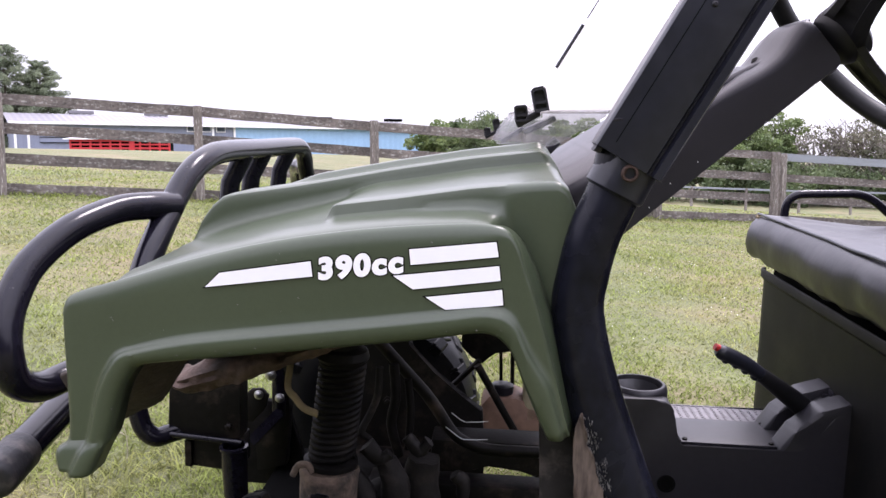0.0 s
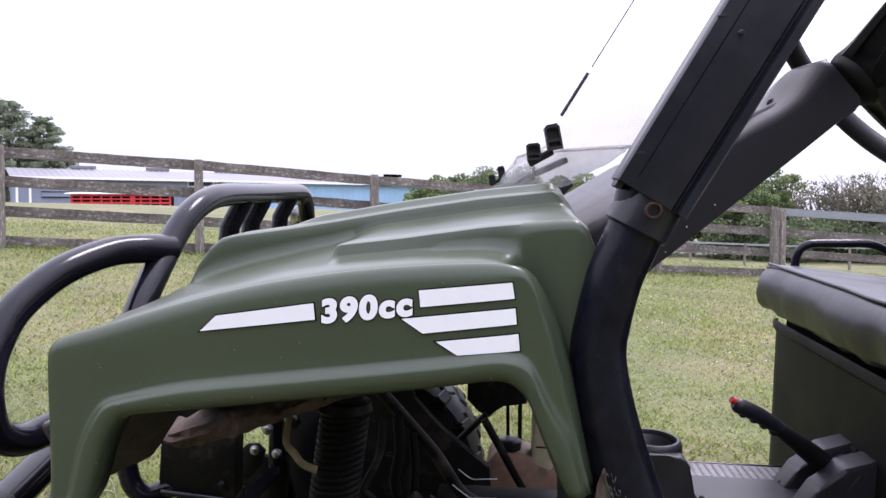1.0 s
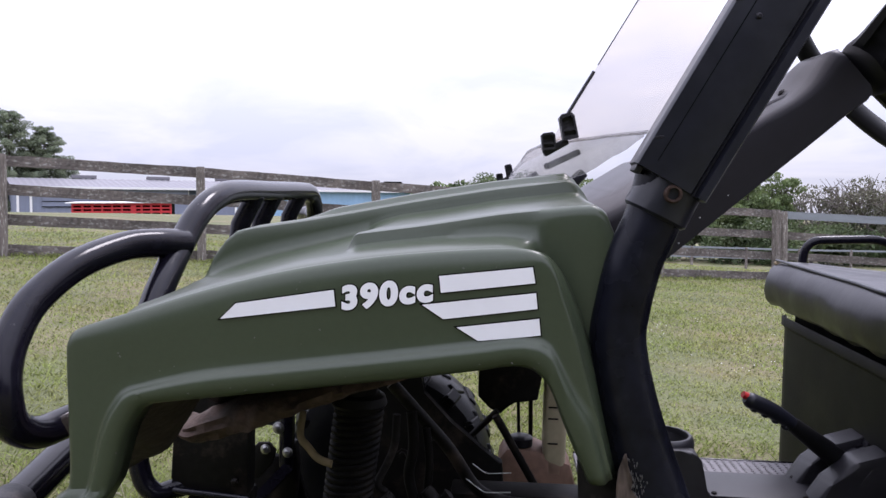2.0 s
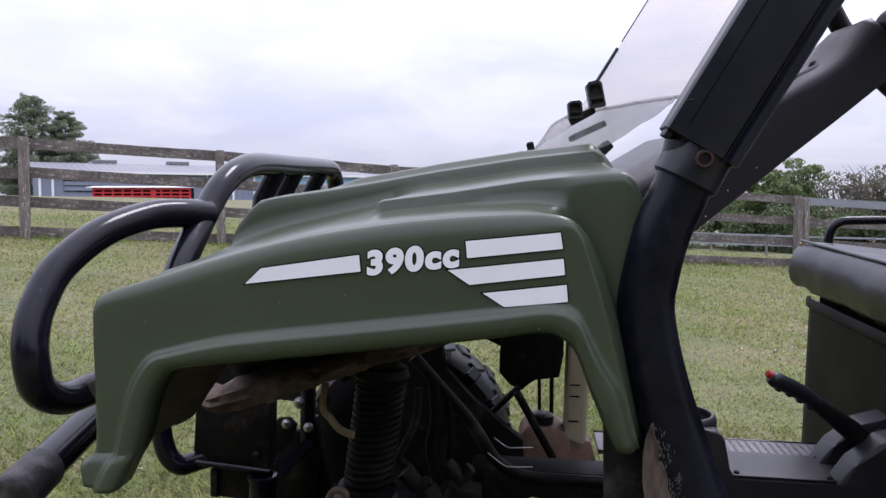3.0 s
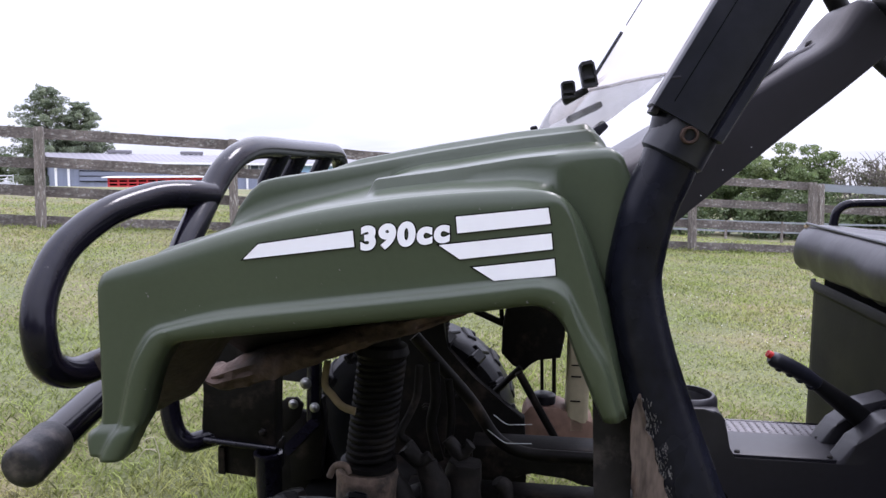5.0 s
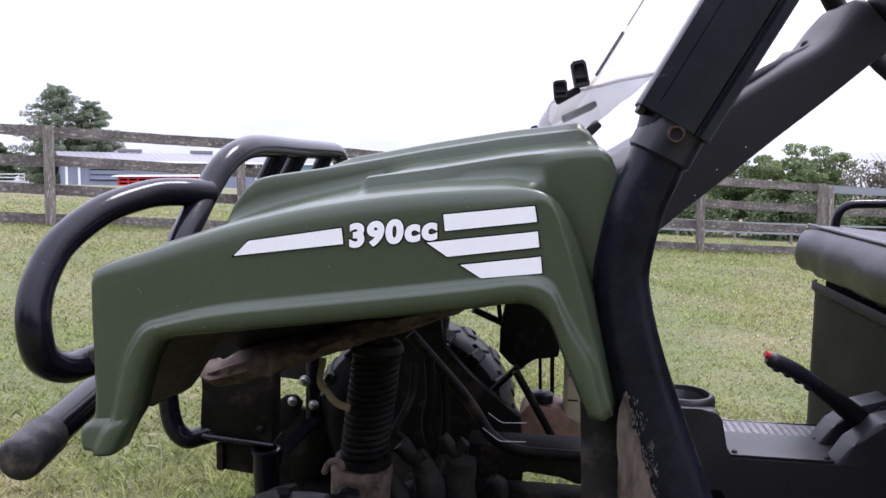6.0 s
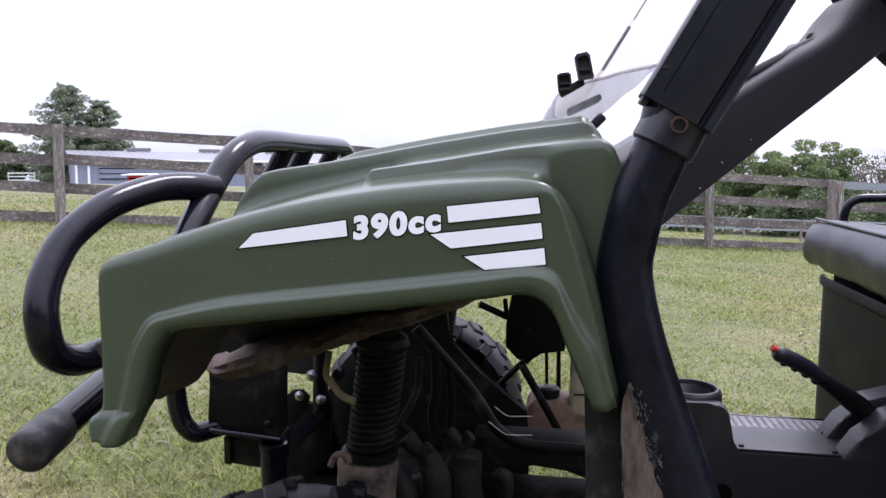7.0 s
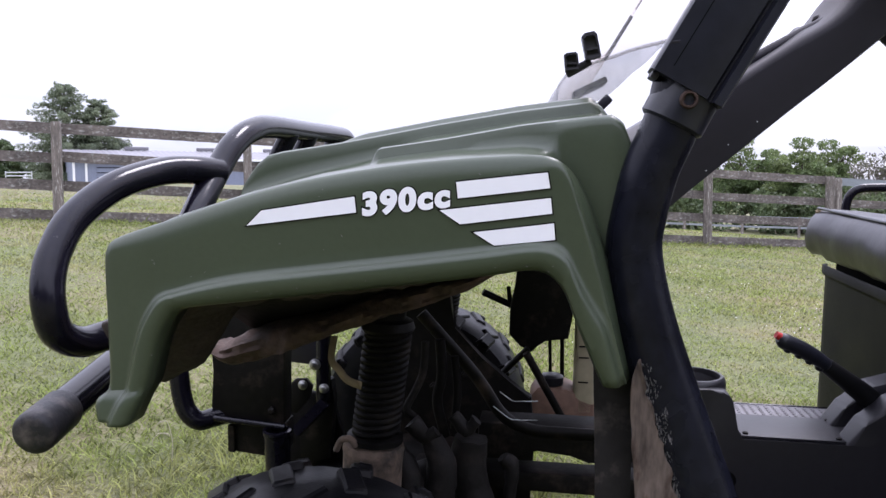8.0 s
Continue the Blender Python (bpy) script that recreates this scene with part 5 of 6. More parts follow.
# sleeve with its bolt
for s in (0,):
    f = (lambda v: v) if not s else (lambda v: 2 * MID - v)
    bm = bmesh.new()
    lathe(bm, [(0.0320, 0), (0.0348, 0.003), (0.0346, 0.05), (0.034, 0.07)], (0.1885, f(0.10), 0.981), (0.030, 0, 0.063), 32)
    sleeve = part("pillar_sleeve", bm, COVER, utv, "black pillar sleeve with a rusty bolt")
    if not s:
        bm = bmesh.new()
        lathe(bm, [(0.0095, 0), (0.0095, 0.003), (0.0082, 0.0048), (0.0064, 0.0048), (0.0056, -0.0015), (0.001, -0.0015)], (0.2005, 0.0658, 1.006), (0.05, -1, 0), 20)
        part("bolt", bm, RUST, sleeve, "rusty socket bolt")
    # upper pillar casing
    d = Vector((0.118, 0, 0.215)).normalized()
    e = Vector((d.z, 0, -d.x))
    base = Vector((0.197, 0, 1.018))
    prof = [(-0.0395, 0.012), (-0.0405, -0.027), (-0.0398, -0.0305), (-0.0375, -0.0338), (-0.012, -0.0345), (0.004, -0.0345), (0.024, -0.031), (0.0272, -0.0235), (0.0296, -0.0235), (0.0318, -0.0340), (0.040, -0.0340), (0.0425, -0.028), (0.0425, 0.03), (-0.03, 0.034)]
    rows = []
    for k in range(13):
        h = 0.62 * k / 12
        row = []
        for a, b in prof:
            p = base + d * h + e * a
            row.append((p.x, f(0.095 + b), p.z))
        rows.append(row)
    bm = bmesh.new()
    g = loft(bm, rows, closed=True)
    bm.faces.new(g[0])
    bm.faces.new(g[-1])
    casing = part("pillar_casing", bm, COVER, utv, "long black plastic windshield pillar casing")
    bm = bmesh.new()
    box(bm, (0.1665, 0.085, 1.031), (0.008, 0.03, 0.008), rot=(0, 28, 0), bevel=0.002)
    part("casing_tab", bm, BLACK_PLASTIC, casing)
    if not s:
        for h, a, wide in ((0.237, -0.032, 0.006), (0.244, -0.026, 0.004), (0.208, -0.0355, 0.010), (0.186, -0.0350, 0.009), (0.033, -0.033, 0.009)):
            p = base + d * h + e * a
            bm = bmesh.new()
            box(bm, (p.x, 0.0616, p.z), (wide, 0.0024, 0.0026), rot=(0, -8, 0), bevel=0.0007)
            part("slot_tab", bm, BLACK_PLASTIC, casing)
        p = base + d * 0.181 + e * -0.011
        bm = bmesh.new()
        lathe(bm, [(0.0032, -0.002), (0.0032, 0.0012), (0.0018, 0.0026)], (p.x, 0.0608, p.z), (0, -1, 0), 12)
        part("rivet", bm, BLACK_PLASTIC, casing)
        # a moulded seam down the casing's face
        bm = bmesh.new()
        sweep(bm, [base + d * 0.012 + e * -0.022 + Vector((0, 0.0610, 0)), base + d * 0.60 + e * -0.019 + Vector((0, 0.0608, 0))], 0.0006, 6)
        part("casing_seam", bm, DARK_GAP, casing)

# windshield: bulged forward, with a bent lower flap
BULGE = ((0.0, 0.0), (0.03, -0.016), (0.06, -0.030), (0.12, -0.046), (0.24, -0.054), (0.5, -0.058), (1.0, -0.058))
FLARE = ((0.0, 0.0), (0.10, -0.004), (0.166, -0.022), (0.216, -0.040), (0.4, -0.052), (0.9, -0.050), (1.0, -0.040))


def shield_main(k, h):
    """k: across, h: up along the slope."""
    near = Vector((0.182, 0.118, 1.071)) + Vector((0.122, 0, 0.235)) * (h / 0.265)
    far = Vector((0.182, 1.52, 1.066)) + Vector((0.136, 0, 0.235)) * (h / 0.265)
    flare = lerp(k, FLARE) * max(0.0, 1 - h / 0.035)
    return near.lerp(far, k) + Vector((lerp(k, BULGE) + flare, 0, 0))


ACROSS = [0, 0.01, 0.02, 0.03, 0.045, 0.06, 0.08, 0.10, 0.13, 0.16, 0.2, 0.25, 0.3, 0.36, 0.42, 0.5, 0.6, 0.7, 0.8, 0.9, 1.0]
bm = bmesh.new()
loft(bm, [[shield_main(k, h) for k in ACROSS] for h in (0, 0.012, 0.024, 0.036, 0.06, 0.1, 0.2, 0.3, 0.4, 0.5, 0.6)])
shield = part("windshield", bm, SHIELD, utv, "clear scratched polycarbonate windshield", solid=0.003)
shield.visible_shadow = False
bm = bmesh.new()
sweep(bm, [shield_main(1.0, 0.155), shield_main(1.0, 0.29)], 0.0050, 8)
part("edge_strip", bm, COVER, shield, "black rubber edge strip")
bm = bmesh.new()
sweep(bm, [shield_main(1.0, 0.31), shield_main(1.0, 0.60)], 0.0018, 6)
part("edge_seam", bm, COVER, shield, "thin dark sheet edge")
bm = bmesh.new()
rows = []
EDGE = ((0, 0.176, 1.066), (0.03, 0.165, 1.054), (0.08, 0.150, 1.039), (0.155, 0.129, 1.020), (0.20, 0.095, 1.018), (0.27, 0.062, 1.017), (0.42, 0.050, 1.012), (0.7, 0.040, 1.006), (1.0, 0.028, 0.998))
for j in range(9):
    q = j / 8
    row = []
    for k in ACROSS:
        a = shield_main(k, 0.0)
        b = Vector((lerp(k, [(x[0], x[1]) for x in EDGE]), a.y + 0.008, lerp(k, [(x[0], x[2]) for x in EDGE])))
        p = a.lerp(b, q)
        swell = math.sin(q * math.pi)
        p.x -= 0.005 * swell * min(1, k * 6)
        p.z += 0.003 * swell + (0.0035 * noise.noise((k * 60, q * 3, 0)) if q > 0.9 else 0)
        row.append(p)
    rows.append(row)
loft(bm, rows)
flap = part("lower_flap", bm, FLAP, shield, "cloudy bent lower flap of the windshield", solid=0.003)
flap.visible_shadow = False
bm = bmesh.new()
sweep(bm, [shield_main(k, 0.0) for k in ACROSS], 0.0022, 8)
part("bend_line", bm, FLAP, shield, "whitened bend line")


def clamp(v0, du0=0.0, dw0=0.0):
    """A two-pronged black clamp with hollow pockets on the sheet's front."""
    c = shield_main((v0 - 0.118) / 1.40, 0.0) + Vector((du0, 0, dw0))
    bm = bmesh.new()
    box(bm, Vector((c.x - 0.034, v0 + 0.016, c.z - 0.008)), (0.036, 0.014, 0.010), rot=(0, -30, 0), bevel=0.003)
    clip = part("hold_down_clip", bm, CONSOLE_PLASTIC, utv, "black plastic windshield clamp")
    for du, dw, w, h, dv, depth, tilt in ((-0.020, 0.018, 0.0195, 0.033, 0.0, 0.026, -13), (-0.044, -0.001, 0.018, 0.022, 0.010, 0.026, -7)):
        lean = Vector((math.sin(radians(tilt)), 0, math.cos(radians(tilt))))
        flat = Vector((lean.z, 0, -lean.x))
        o = Vector((c.x + du, v0 + dv - depth / 2, c.z + dw)) - lean * h / 2
        bm = bmesh.new()
        rim = [(-w / 2, 0), (w / 2, 0), (w / 2, h * 0.86), (w * 0.34, h), (-w * 0.30, h), (-w / 2, h * 0.9)]
        for (a0, b0), (a1, b1) in zip(rim, rim[1:] + rim[:1]):
            p0, p1 = o + flat * a0 + lean * b0, o + flat * a1 + lean * b1
            mid = o + lean * h * 0.5
            q0, q1 = p0.lerp(mid, 0.26), p1.lerp(mid, 0.26)
            back = Vector((0, depth, 0))
            ring = [bm.verts.new(p) for p in (p0, p1, q1, q0)] + [bm.verts.new(p + back) for p in (p0, p1, q1, q0)]
            for f in ((0, 1, 2, 3), (7, 6, 5, 4), (0, 4, 5, 1), (2, 6, 7, 3)):
                bm.faces.new([ring[i] for i in f])
        bmesh.ops.remove_doubles(bm, verts=bm.verts, dist=1e-5)
        prong = part("prong", bm, CONSOLE_PLASTIC, clip)
        bm = bmesh.new()
        prism(bm, [(a * 0.8, h * 0.5 + (b - h * 0.5) * 0.8) for a, b in rim], (o + Vector((0, depth * 0.35, 0)), flat, lean), (0, 1, 0), depth * 0.5)
        prism(bm, [(-w * 0.4, h * 0.34), (w * 0.4, h * 0.30), (w * 0.4, h * 0.42), (-w * 0.4, h * 0.46)], (o + Vector((0, 0.002, 0)), flat, lean), (0, 1, 0), depth * 0.5)
        part("pocket_web", bm, CONSOLE_PLASTIC, prong)


clamp(0.285, 0.003, -0.002)
clamp(1.36, -0.012, -0.045)
for u, v0, w, size, tilt in ((0.130, 0.42, 1.014, (0.044, 0.05, 0.014), -46), (0.120, 0.52, 1.050, (0.056, 0.09, 0.010), -26), (0.085, 1.30, 1.015, (0.07, 0.05, 0.012), -35)):
    bm = bmesh.new()
    box(bm, (u, v0, w), size, rot=(0, tilt, 0), bevel=0.004)
    part("cowl_rubber", bm, COVER, shield, "black rubber cowl block")

# dashboard: a slanted side cheek, ridged top and steering column
bm = bmesh.new()
CREST = [(0.10, 0.912), (0.25, 1.004), (0.32, 1.052), (0.39, 1.100), (0.43, 1.127), (0.462, 1.147), (0.485, 1.169), (0.499, 1.194), (0.511, 1.215), (0.522, 1.219)]
BACK = [(0.10, 0.935), (0.26, 1.028), (0.34, 1.080), (0.421, 1.129), (0.446, 1.154), (0.462, 1.160), (0.482, 1.186), (0.497, 1.209), (0.512, 1.221), (0.556, 1.236)]
BELOW = [(0.10, 0.80), (0.20, 0.822), (0.242, 0.860), (0.285, 0.900), (0.35, 0.957), (0.41, 1.010), (0.48, 1.070), (0.54, 1.124), (0.574, 1.155), (0.551, 1.187)]
crest = spline([(u, 0.48, w) for u, w in CREST], 3)
back = spline([(u, 0.60, w) for u, w in BACK], 3)
below = spline([(u, 0.48, w) for u, w in BELOW], 3)
rows = []
for a, b, c in zip(crest, back, below):
    d = (c - a).normalized()
    rows.append([Vector((c.x, 0.60, c.z)), Vector((c.x, 0.49, c.z)), c - d * 0.003, c.lerp(a, 0.5), a + d * 0.024, a + d * 0.012 + Vector((0, 0.001, 0)), a + d * 0.004 + Vector((0, 0.005, 0)), a + Vector((0, 0.012, 0.001)), a.lerp(b, 0.3) + Vector((0, 0, 0.002)), a.lerp(b, 0.65), b, b + Vector((0, 0.05, -0.01))])
loft(bm, rows)
dash = part("dashboard", bm, BLACK_PLASTIC, utv, "grained black plastic dashboard with slanted side cheek", solid=0.004)
bm = bmesh.new()
sweep(bm, spline([(0.36, 0.54, 1.090), (0.413, 0.54, 1.120), (0.447, 0.54, 1.139), (0.478, 0.54, 1.155)], 6), 0.0105, 14)
part("top_ridge", bm, BLACK_PLASTIC, dash)
bm = bmesh.new()
lathe(bm, [(0.008, 0), (0.008, 0.006), (0.004, 0.010)], (0.474, 0.57, 1.160), (-0.5, 0, 1), 12)
part("screw", bm, DARK_METAL, dash)
bm = bmesh.new()
plate(bm, [(0.17, 0.95), (0.20, 0.88), (0.27, 0.91), (0.42, 1.045), (0.42, 1.08), (0.36, 1.07), (0.25, 1.0)], 0.58, 0.92, 0.012)
part("dash_body", bm, BLACK_PLASTIC, dash)
for u, w in ((0.37, 1.0), (0.33, 0.965), (0.30, 0.925)):
    bm = bmesh.new()
    lathe(bm, [(0.0009, 0), (0.0009, 0.0005), (0.0004, 0.0006)], (u, 0.4795, w), (0, -1, 0), 8)
    part("chip_mark", bm, DECAL, dash)
wheel_c, wheel_n = Vector((0.611, 0.534, 1.222)), Vector((0.770, 0.060, 0.635)).normalized()
bm = bmesh.new()
sweep(bm, [(0.42, 0.64, 1.06), tuple(wheel_c - wheel_n * 0.05)], 0.024, 18)
column = part("steering_column", bm, WHEEL_RUBBER, utv, "black steering column")
bm = bmesh.new()
a1 = Vector((0, 0, 1)).cross(wheel_n).normalized()
a2 = wheel_n.cross(a1)
ring = [wheel_c + (a1 * math.cos(t) + a2 * math.sin(t)) * 0.212 for t in np.linspace(0, 2 * math.pi, 73)]
sweep(bm, ring, 0.0172, 18, cap=False)
rim = part("steering_wheel", bm, WHEEL_RUBBER, utv, "black three-spoke steering wheel")
for turn in (156, 262, 354):
    t = radians(turn)
    out = a1 * math.cos(t) + a2 * math.sin(t)
    across = wheel_n.cross(out)
    root, tip = wheel_c - wheel_n * 0.034 + out * 0.02, wheel_c + out * 0.204 - wheel_n * 0.004
    bm = bmesh.new()
    rows = []
    for k in range(9):
        q = k / 8
        p = root.lerp(tip, q) - wheel_n * 0.010 * math.sin(q * math.pi)
        half = 0.036 - 0.012 * q + 0.008 * (1 - q) ** 4
        slot = 0.0045 * ease(q, 0.16, 0.24) * (1 - ease(q, 0.80, 0.88))
        sec = [(-1, 0.004), (-0.86, -0.006), (-0.5, -0.007), (-0.42, -0.007 + slot), (0.42, -0.007 + slot), (0.5, -0.007), (0.86, -0.006), (1, 0.004), (0.7, 0.010), (-0.7, 0.010)]
        rows.append([p + across * half * a + wheel_n * b for a, b in sec])
    g = loft(bm, rows, closed=True)
    bm.faces.new(g[0])
    bm.faces.new(g[-1])
    part("spoke", bm, WHEEL_RUBBER, rim)
bm = bmesh.new()
lathe(bm, [(0.030, -0.058), (0.040, -0.052), (0.046, -0.042), (0.048, -0.034), (0.048, -0.014), (0.042, -0.008), (0.01, -0.006)], wheel_c, wheel_n, 28)
part("hub", bm, WHEEL_RUBBER, rim)

# centre console with the cup holder and the parking brake
bm = bmesh.new()
CONSOLE = [(0.24, 0.460), (0.415, 0.459), (0.438, 0.456), (0.452, 0.449), (0.461, 0.436), (0.464, 0.418), (0.468, 0.371), (0.476, 0.356), (0.486, 0.351), (0.735, 0.351), (0.752, 0.36), (0.80, 0.44), (0.835, 0.455), (1.05, 0.455), (1.05, 0.05), (0.24, 0.05)]
plate(bm, CONSOLE, 0.885, 0.165, 0.006)
console = part("console", bm, CONSOLE_PLASTIC, utv, "black moulded centre console")
bm = bmesh.new()
lathe(bm, [(0.047, 0.33), (0.053, 0.52)], (0.392, 0.967, 0.0), (0, 0, 1), 40)
cutter = new("cutter", finish(bm, "cutter", DARK_GAP))
cut = console.modifiers.new("cup", "BOOLEAN")
cut.operation, cut.solver, cut.object = "DIFFERENCE", "EXACT", cutter
cutter.matrix_world = VEHICLE
bpy.context.view_layer.update()
hollow = bpy.data.meshes.new_from_object(console.evaluated_get(bpy.context.evaluated_depsgraph_get()))
console.modifiers.clear()
console.data = hollow
bpy.data.objects.remove(cutter)
bm = bmesh.new()
lathe(bm, [(0.0535, -0.012), (0.0535, 0.004), (0.0555, 0.009), (0.0600, 0.009), (0.0650, 0.005), (0.0675, -0.004), (0.068, -0.02)], (0.392, 0.967, 0.4605), (0, 0, 1), 40, cap=False)
part("cup_holder", bm, CONSOLE_PLASTIC, console, "round cup holder rim")
bm = bmesh.new()
prism(bm, [(0.486, 0.905), (0.735, 0.905), (0.73, 1.05), (0.486, 1.05)], ((0, 0, 0.352), (1, 0, 0), (0, 1, 0)), (0, 0, 1), 0.006, 0.002)
cover_plate = part("cover_plate", bm, CONSOLE_PLASTIC, console, "flat grey-black cover plate held by screws")
for u, v in ((0.496, 0.918), (0.685, 0.916), (0.70, 1.035)):
    bm = bmesh.new()
    lathe(bm, [(0.006, 0), (0.006, 0.004), (0.003, 0.006)], (u, v, 0.357), (0, 0, 1), 10)
    part("screw", bm, DARK_METAL, cover_plate)
for v0, v1 in ((0.886, 0.955), (1.0, 1.07)):
    bm = bmesh.new()
    plate(bm, [(0.690, 0.350), (0.725, 0.400), (0.775, 0.452), (0.83, 0.47), (0.92, 0.47), (0.92, 0.33), (0.71, 0.33)], v0, v1 - v0, 0.010)
    part("brake_block", bm, CONSOLE_PLASTIC, console, "ridged block beside the brake lever")
bm = bmesh.new()
sweep(bm, [(0.81, 0.985, 0.395), (0.735, 0.962, 0.453), (0.655, 0.940, 0.511)], [0.026, 0.022, 0.0165], 16)
lever = part("brake_lever", bm, WHEEL_RUBBER, utv, "black parking brake lever with a red button")
bm = bmesh.new()
rings = []
g0, g1 = Vector((0.668, 0.943, 0.503)), Vector((0.551, 0.926, 0.5665))
rr, pp = [], []
for k in range(31):
    t = k / 30
    pp.append(g0.lerp(g1, t) + Vector((0.012, 0, 0.017)) * math.sin(t * math.pi) * 0.22)
    rr.append((0.0142 + 0.003 * ease(t, 0, 0.5)) if t < 0.9 else 0.0172 * (1 - ((t - 0.9) / 0.1) ** 2 * 0.45))
sweep(bm, pp, rr, 18)
for k in range(4):
    p = pp[5 + k * 6] + Vector((-0.0075, 0, -0.0105))
    bmesh.ops.create_uvsphere(bm, u_segments=12, v_segments=8, radius=1, matrix=Matrix.Translation(p) @ Matrix.Rotation(radians(33), 4, "Y") @ Matrix.Diagonal((0.0095, 0.012, 0.0085, 1)))
part("grip", bm, COVER, lever, "black rubber finger grip")
bm = bmesh.new()
sweep(bm, [g1 + Vector((0.004, 0, 0.004)), g1 + Vector((0.004, 0, 0.004)) + (g1 - g0).normalized() * 0.010], [0.0085, 0.0075], 14)
part("release_button", bm, RED, lever, "red release button")
bm = bmesh.new()
lathe(bm, [(0.020, 0), (0.020, 0.004), (0.014, 0.004), (0.013, 0.001)], (0.455, 0.8845, 0.265), (0, -1, 0), 20)
part("plug", bm, DARK_GAP, console)
# footwell floor
bm = bmesh.new()
prism(bm, [(0.22, 1.055), (0.95, 1.055), (0.95, 1.175), (0.22, 1.175)], ((0, 0, 0.330), (1, 0, 0), (0, 1, 0)), (0, 0, 1), 0.012, 0.002)
for i in range(24):
    for j in range(16):
        u, v = 0.42 + 0.018 * i, 1.062 + 0.007 * j
        box(bm, (u, v, 0.3425), (0.010, 0.003, 0.002), rot=(0, 0, 45 if (i + j) % 2 else -45))
part("floor_plate", bm, ALU, utv, "worn aluminium diamond plate footwell floor", smooth=False)
bm = bmesh.new()
prism(bm, [(0.22, 0.12), (0.95, 0.12), (0.95, 0.884), (0.22, 0.884)], ((0, 0, 0.13), (1, 0, 0), (0, 1, 0)), (0, 0, 1), 0.012, 0.002)
part("driver_floor", bm, DARK_METAL, utv, "dark dirty driver footwell floor", smooth=False)
bm = bmesh.new()
sweep(bm, [(0.22, 1.18, 0.338), (0.80, 1.18, 0.338)], 0.006, 12)
part("sill_tube", bm, BLACK_PAINT, utv, "black sill tube")

# bench seat
bm = bmesh.new()
rows = []
for v in [0.30, 0.31, 0.35] + [0.45 + 0.105 * k for k in range(10)] + [1.49, 1.525, 1.54]:
    k = 0.92 if v in (0.30, 1.54) else (0.98 if v in (0.31, 1.525) else 1.0)
    rows.append([(0.84 + (1 - k) * 0.2, v, 0.16), (0.836 + (1 - k) * 0.2, v, 0.40), (0.832 + (1 - k) * 0.2, v, 0.615), (0.822 + (1 - k) * 0.2, v, 0.625), (0.822 + (1 - k) * 0.2, v, 0.646), (0.824 + (1 - k) * 0.2, v, 0.649), (0.829 + (1 - k) * 0.2, v, 0.648), (0.834 + (1 - k) * 0.2, v, 0.60), (1.38, v, 0.60), (1.38, v, 0.16)])
g = loft(bm, rows, closed=True)
bm.faces.new(g[0])
bm.faces.new(g[-1])
seat_box = part("seat_box", bm, SEAT_BOX, utv, "dark moulded plastic seat base")
# added near-black block that stands for the shade in the gap under the cushion
bm = bmesh.new()
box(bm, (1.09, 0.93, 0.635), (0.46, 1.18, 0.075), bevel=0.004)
part("gap_shade_fill", bm, DARK_GAP, seat_box, "near-black filler for the shaded gap under the cushion")
bm = bmesh.new()
box(bm, (0.834, 1.0, 0.44), (0.010, 0.05, 0.05), bevel=0.008)
box(bm, (0.822, 1.0, 0.445), (0.016, 0.02, 0.018), bevel=0.004)
part("latch", bm, BLACK_PLASTIC, seat_box)


def cushion(v0, v1, name, label):
    """A seat pad with a rolled front, a welt and slack folds."""
    bm = bmesh.new()
    rows = []
    n = 70
    for i in range(n + 1):
        k = i / n
        v = v0 + (v1 - v0) * k
        pinch = 1 - 0.10 * (abs(2 * k - 1) ** 8)
        row = []
        for u, w in ((0.86, 0.662), (0.815, 0.668), (0.797, 0.685), (0.788, 0.715), (0.789, 0.748), (0.797, 0.775), (0.812, 0.792), (0.822, 0.801), (0.835, 0.803), (0.90, 0.800), (1.00, 0.790), (1.12, 0.780), (1.25, 0.782), (1.25, 0.70)):
            nz = 0.008 * noise.noise((u * 9, v * 9, w * 9)) + 0.0045 * noise.noise((u * 22, v * 13, w * 34)) * (1 if w < 0.79 else 0.4) + 0.0012 * abs(noise.noise((u * 50, v * 20, w * 60)))
            row.append((0.83 + (u - 0.83) * (pinch if u < 0.83 else 1) + nz, v, 0.73 + (w - 0.73) * pinch + nz))
        rows.append(row)
    g = loft(bm, rows)
    bm.faces.new(g[0])
    bm.faces.new(g[-1])
    pad = part(name, bm, VINYL, utv, label)
    bm = bmesh.new()
    sweep(bm, [(0.818 + 0.0015 * math.sin(k * 0.4), v0 + 0.01 + (v1 - v0 - 0.02) * k / 30, 0.8015 + 0.003 * noise.noise((k * 0.3, 0, 0))) for k in range(31)], 0.0042, 8)
    part("welt", bm, COVER, pad, "black piping")
    # foam showing where the cover has torn at the corner
    bm = bmesh.new()
    bmesh.ops.create_icosphere(bm, subdivisions=3, radius=1, matrix=Matrix.Translation((0.826, v1 - 0.006, 0.792)) @ Matrix.Diagonal((0.016, 0.014, 0.007, 1)))
    for v in bm.verts:
        v.co += v.normal * 0.004 * noise.noise(v.co * 130)
    part("torn_foam", bm, TAN, pad, "torn tan foam at the cushion's corner")
    return pad


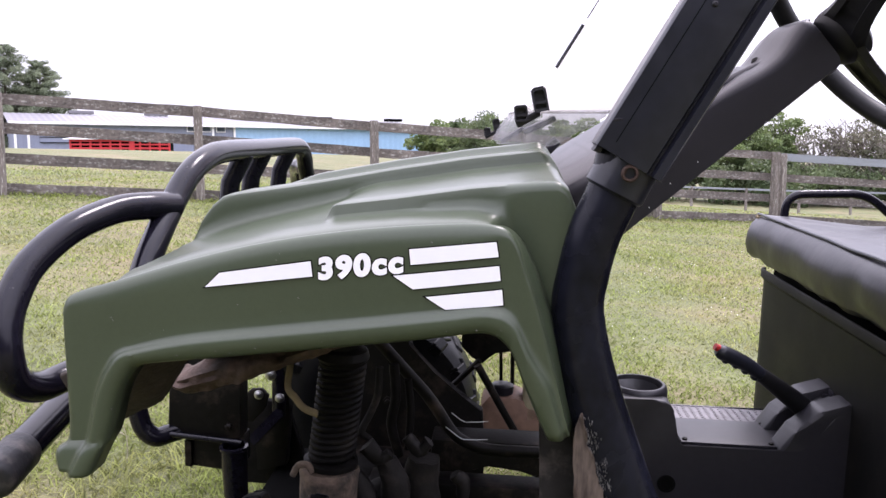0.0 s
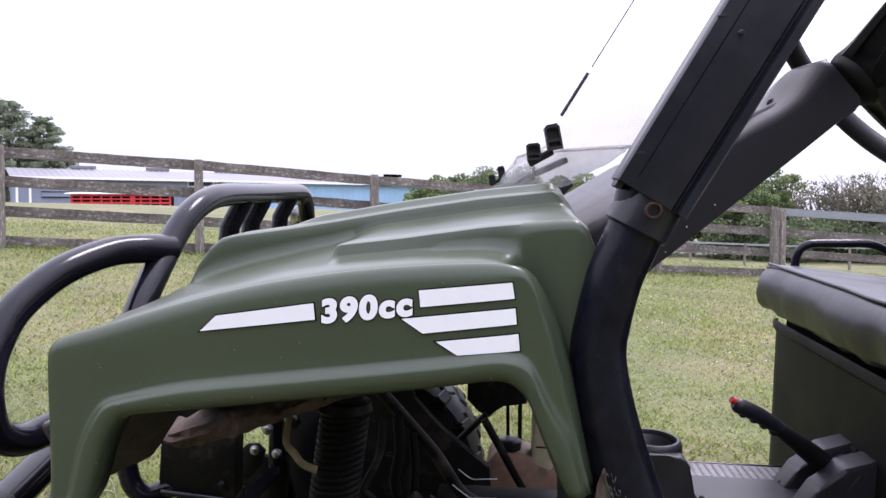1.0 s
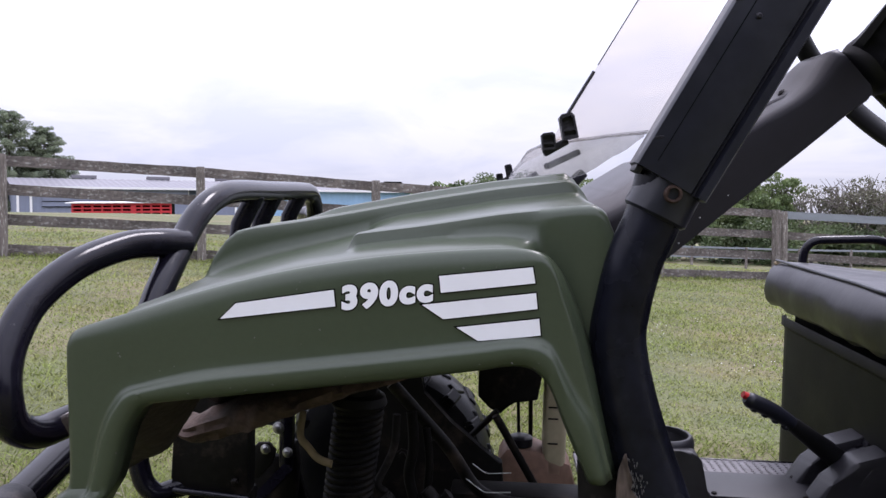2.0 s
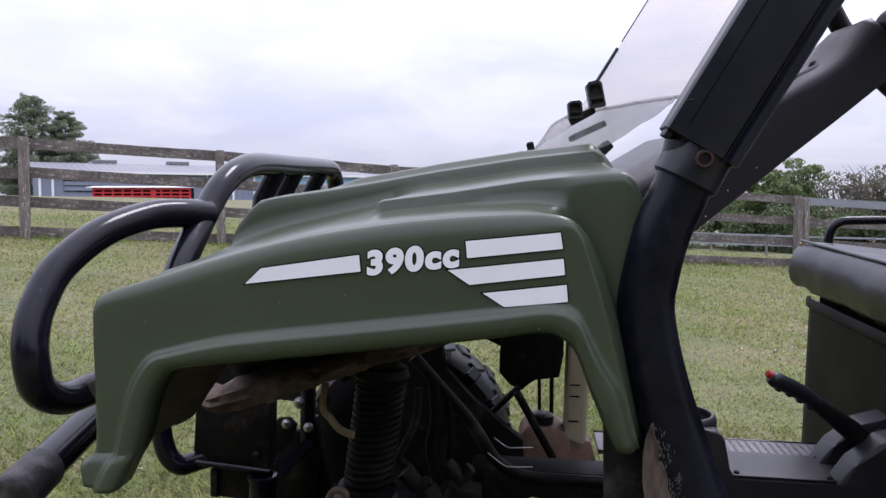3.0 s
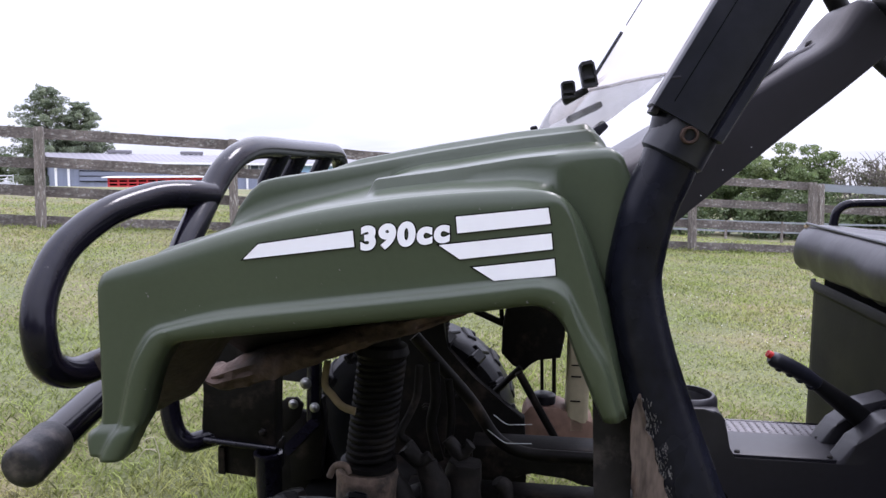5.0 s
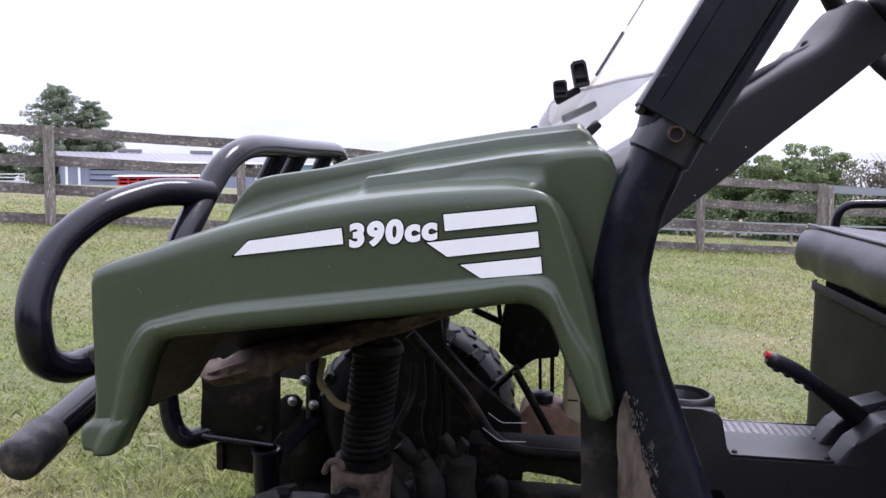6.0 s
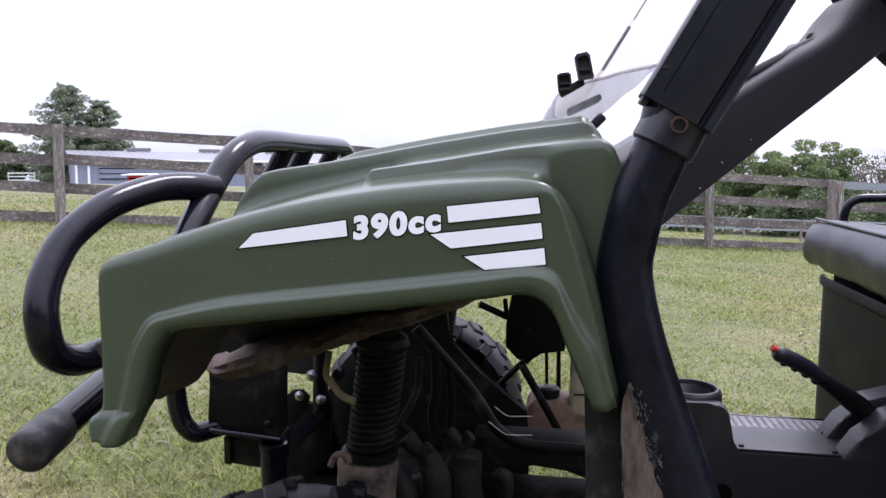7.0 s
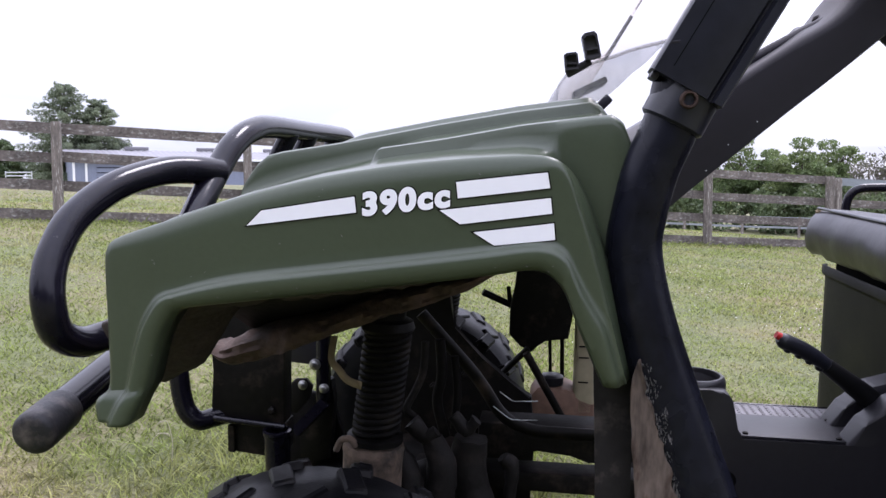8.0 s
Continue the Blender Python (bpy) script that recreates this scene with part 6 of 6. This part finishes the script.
cushion(0.32, 1.575, "seat_cushion", "dusty black vinyl bench seat cushion with piping")
for v0, v1 in ((0.34, 0.95), (0.98, 1.57)):
    bm = bmesh.new()
    box(bm, (1.36, (v0 + v1) / 2, 1.03), (0.10, v1 - v0, 0.44), rot=(0, 14, 0), bevel=0.04, seg=4)
    part("seat_back", bm, VINYL, utv, "black vinyl seat back")
for s in (0, 1):
    f = (lambda v: v) if not s else (lambda v: 2 * MID - v)
    bm = bmesh.new()
    sweep(bm, rounded([(0.90, f(0.06), 0.74), (0.905, f(0.06), 0.858), (1.13, f(0.06), 0.868), (1.24, f(0.06), 0.78)], 0.05, 7), 0.0125, 14)
    part("grab_handle", bm, BLACK_PAINT, utv, "black tubular hip grab handle")
    # rear cage, floor sides and cargo bed behind the seats
    bm = bmesh.new()
    sweep(bm, rounded([(1.40, f(0.10), 0.29), (1.50, f(0.10), 0.5), (1.50, f(0.10), 1.2), (1.42, f(0.12), 1.86), (0.52, f(0.12), 1.88), (0.495, f(0.10), 1.62)], 0.12, 7), 0.028, 16)
    part("roll_cage_side", bm, BLACK_PAINT, utv, "black tubular roll cage side")
bm = bmesh.new()
box(bm, (1.95, MID, 0.72), (0.85, 1.30, 0.32), bevel=0.02)
part("cargo_bed", bm, GREEN, utv, "olive green cargo bed")
for s in (0.285, 2 * MID - 0.285):
    w2 = build_wheel(s, -1 if s < MID else 1, "knobbly black off-road rear tyre")
    w2.location.x = 2.13


# ---- grass ----
def build_grass():
    """Short blades over the near pasture, thinner farther off, as one mesh."""
    rng = np.random.default_rng(3)
    count = 640000
    r = 0.08 + 21.6 * rng.random(count) ** 1.22
    a = rng.normal(0.0, 0.68, count)
    p = np.column_stack([np.sin(a) * r - 0.1, np.cos(a) * r - 1.0])
    keep = rng.random(len(p)) < 1 / (1 + np.exp((np.hypot(p[:, 0] * 0.9, p[:, 1] - 4) - 12) * 0.5))
    p = p[keep]
    n = len(p)
    z = np.array([ground_z(x, y) for x, y in p.tolist()])
    patch = np.array([noise.noise((x * 1.1, y * 1.1, 5.0)) + 0.6 * noise.noise((x * 4, y * 4, 2.0)) for x, y in p.tolist()])
    dist = np.hypot(p[:, 0], p[:, 1] + 1)
    h = (0.010 + 0.017 * rng.random(n) ** 2) * (1 + 0.55 * np.clip(patch, -0.6, 1)) * (1 + 0.02 * dist)
    fence = np.abs((p[:, 1] - 8.71) * STEP[0] - (p[:, 0] + 5.64) * STEP[1]) / math.hypot(*STEP)
    h *= 1 + 1.2 * np.exp(-(fence / 0.25) ** 2)
    h *= 1 + 0.45 * np.clip((3.0 - p[:, 1]) / 1.5, 0, 1)
    h *= np.where((rng.random(n) < 0.02) & (patch > 0.1), 2.6, 1.0)
    wdt = (0.0011 + 0.0011 * rng.random(n)) * (1 + 0.20 * dist)
    a, lean = rng.uniform(0, 6.283, n), rng.uniform(0.5, 2.6, n) * h
    b = rng.uniform(0, 6.283, n)
    base = np.column_stack([p, z - 0.004])
    side = np.column_stack([np.cos(a) * wdt, np.sin(a) * wdt, np.zeros(n)])
    tip = base + np.column_stack([np.cos(b) * lean, np.sin(b) * lean, h])
    mid = base + np.column_stack([np.cos(b) * lean * 0.3, np.sin(b) * lean * 0.3, h * 0.6])
    verts = np.stack([base - side, base + side, mid + side * 0.8, mid - side * 0.8, tip], 1).reshape(-1, 3)
    idx = np.arange(n) * 5
    quads = np.column_stack([idx, idx + 1, idx + 2, idx + 3])
    tris = np.column_stack([idx + 3, idx + 2, idx + 4])
    me = bpy.data.meshes.new("grass")
    me.vertices.add(n * 5)
    me.vertices.foreach_set("co", verts.ravel())
    me.loops.add(n * 7)
    me.loops.foreach_set("vertex_index", np.concatenate([quads.ravel(), tris.ravel()]))
    me.polygons.add(n * 2)
    me.polygons.foreach_set("loop_start", np.concatenate([np.arange(n) * 4, n * 4 + np.arange(n) * 3]))
    me.update(calc_edges=True)
    me.validate()
    me.materials.append(GRASS)
    tagged(new("grass", me), "short mown grass blades, green mixed with dry straw", "grass", kind="stuff")


def build_clover():
    """White clover heads dotted over the pasture."""
    rng = random.Random(4)
    bm = bmesh.new()
    for k in range(700):
        x, y = rng.uniform(0.4, 4.8), rng.uniform(1.8, 8)
        if noise.noise((x * 1.3, y * 0.8, 9)) < -0.05:
            continue
        r = rng.uniform(0.0022, 0.0048)
        m = Matrix.Translation((x, y, ground_z(x, y) + rng.uniform(0.03, 0.06))) @ Matrix.Diagonal((r, r, r * 0.8, 1))
        bmesh.ops.create_icosphere(bm, subdivisions=1, radius=1, matrix=m)
    ob = new("clover_flowers", finish(bm, "clover_flowers", CLOVER))
    tagged(ob, "small white clover heads in the grass", "clover", kind="stuff")


build_grass()
build_clover()


def dry_stalk(x, y, h, lean, turn):
    """A bleached, bent grass stalk."""
    ob = thing("dry_stalk", "bleached dry grass stalk bent over in the turf", "grass stalk", pose(x, y, ground_z(x, y) - 0.005, 0, 0, turn), group="dry stalks")
    bm = bmesh.new()
    sweep(bm, spline([(0, 0, 0), (0.004, 0, h * 0.5), (-lean * 0.4, 0, h * 0.95), (-lean, 0, h)], 5), 0.0016, 6)
    part("stem", bm, STRAW, ob)
    bm = bmesh.new()
    sweep(bm, [(-lean, 0, h), (-lean - 0.012, 0, h - 0.004), (-lean - 0.02, 0, h - 0.012)], [0.0016, 0.0028, 0.001], 6)
    part("seed_head", bm, STRAW, ob)


for x, y, h, lean, turn in ((-0.953, 1.257, 0.13, 0.02, 10), (-1.05, 1.35, 0.05, 0.03, 200)):
    dry_stalk(x, y, h, lean, turn)
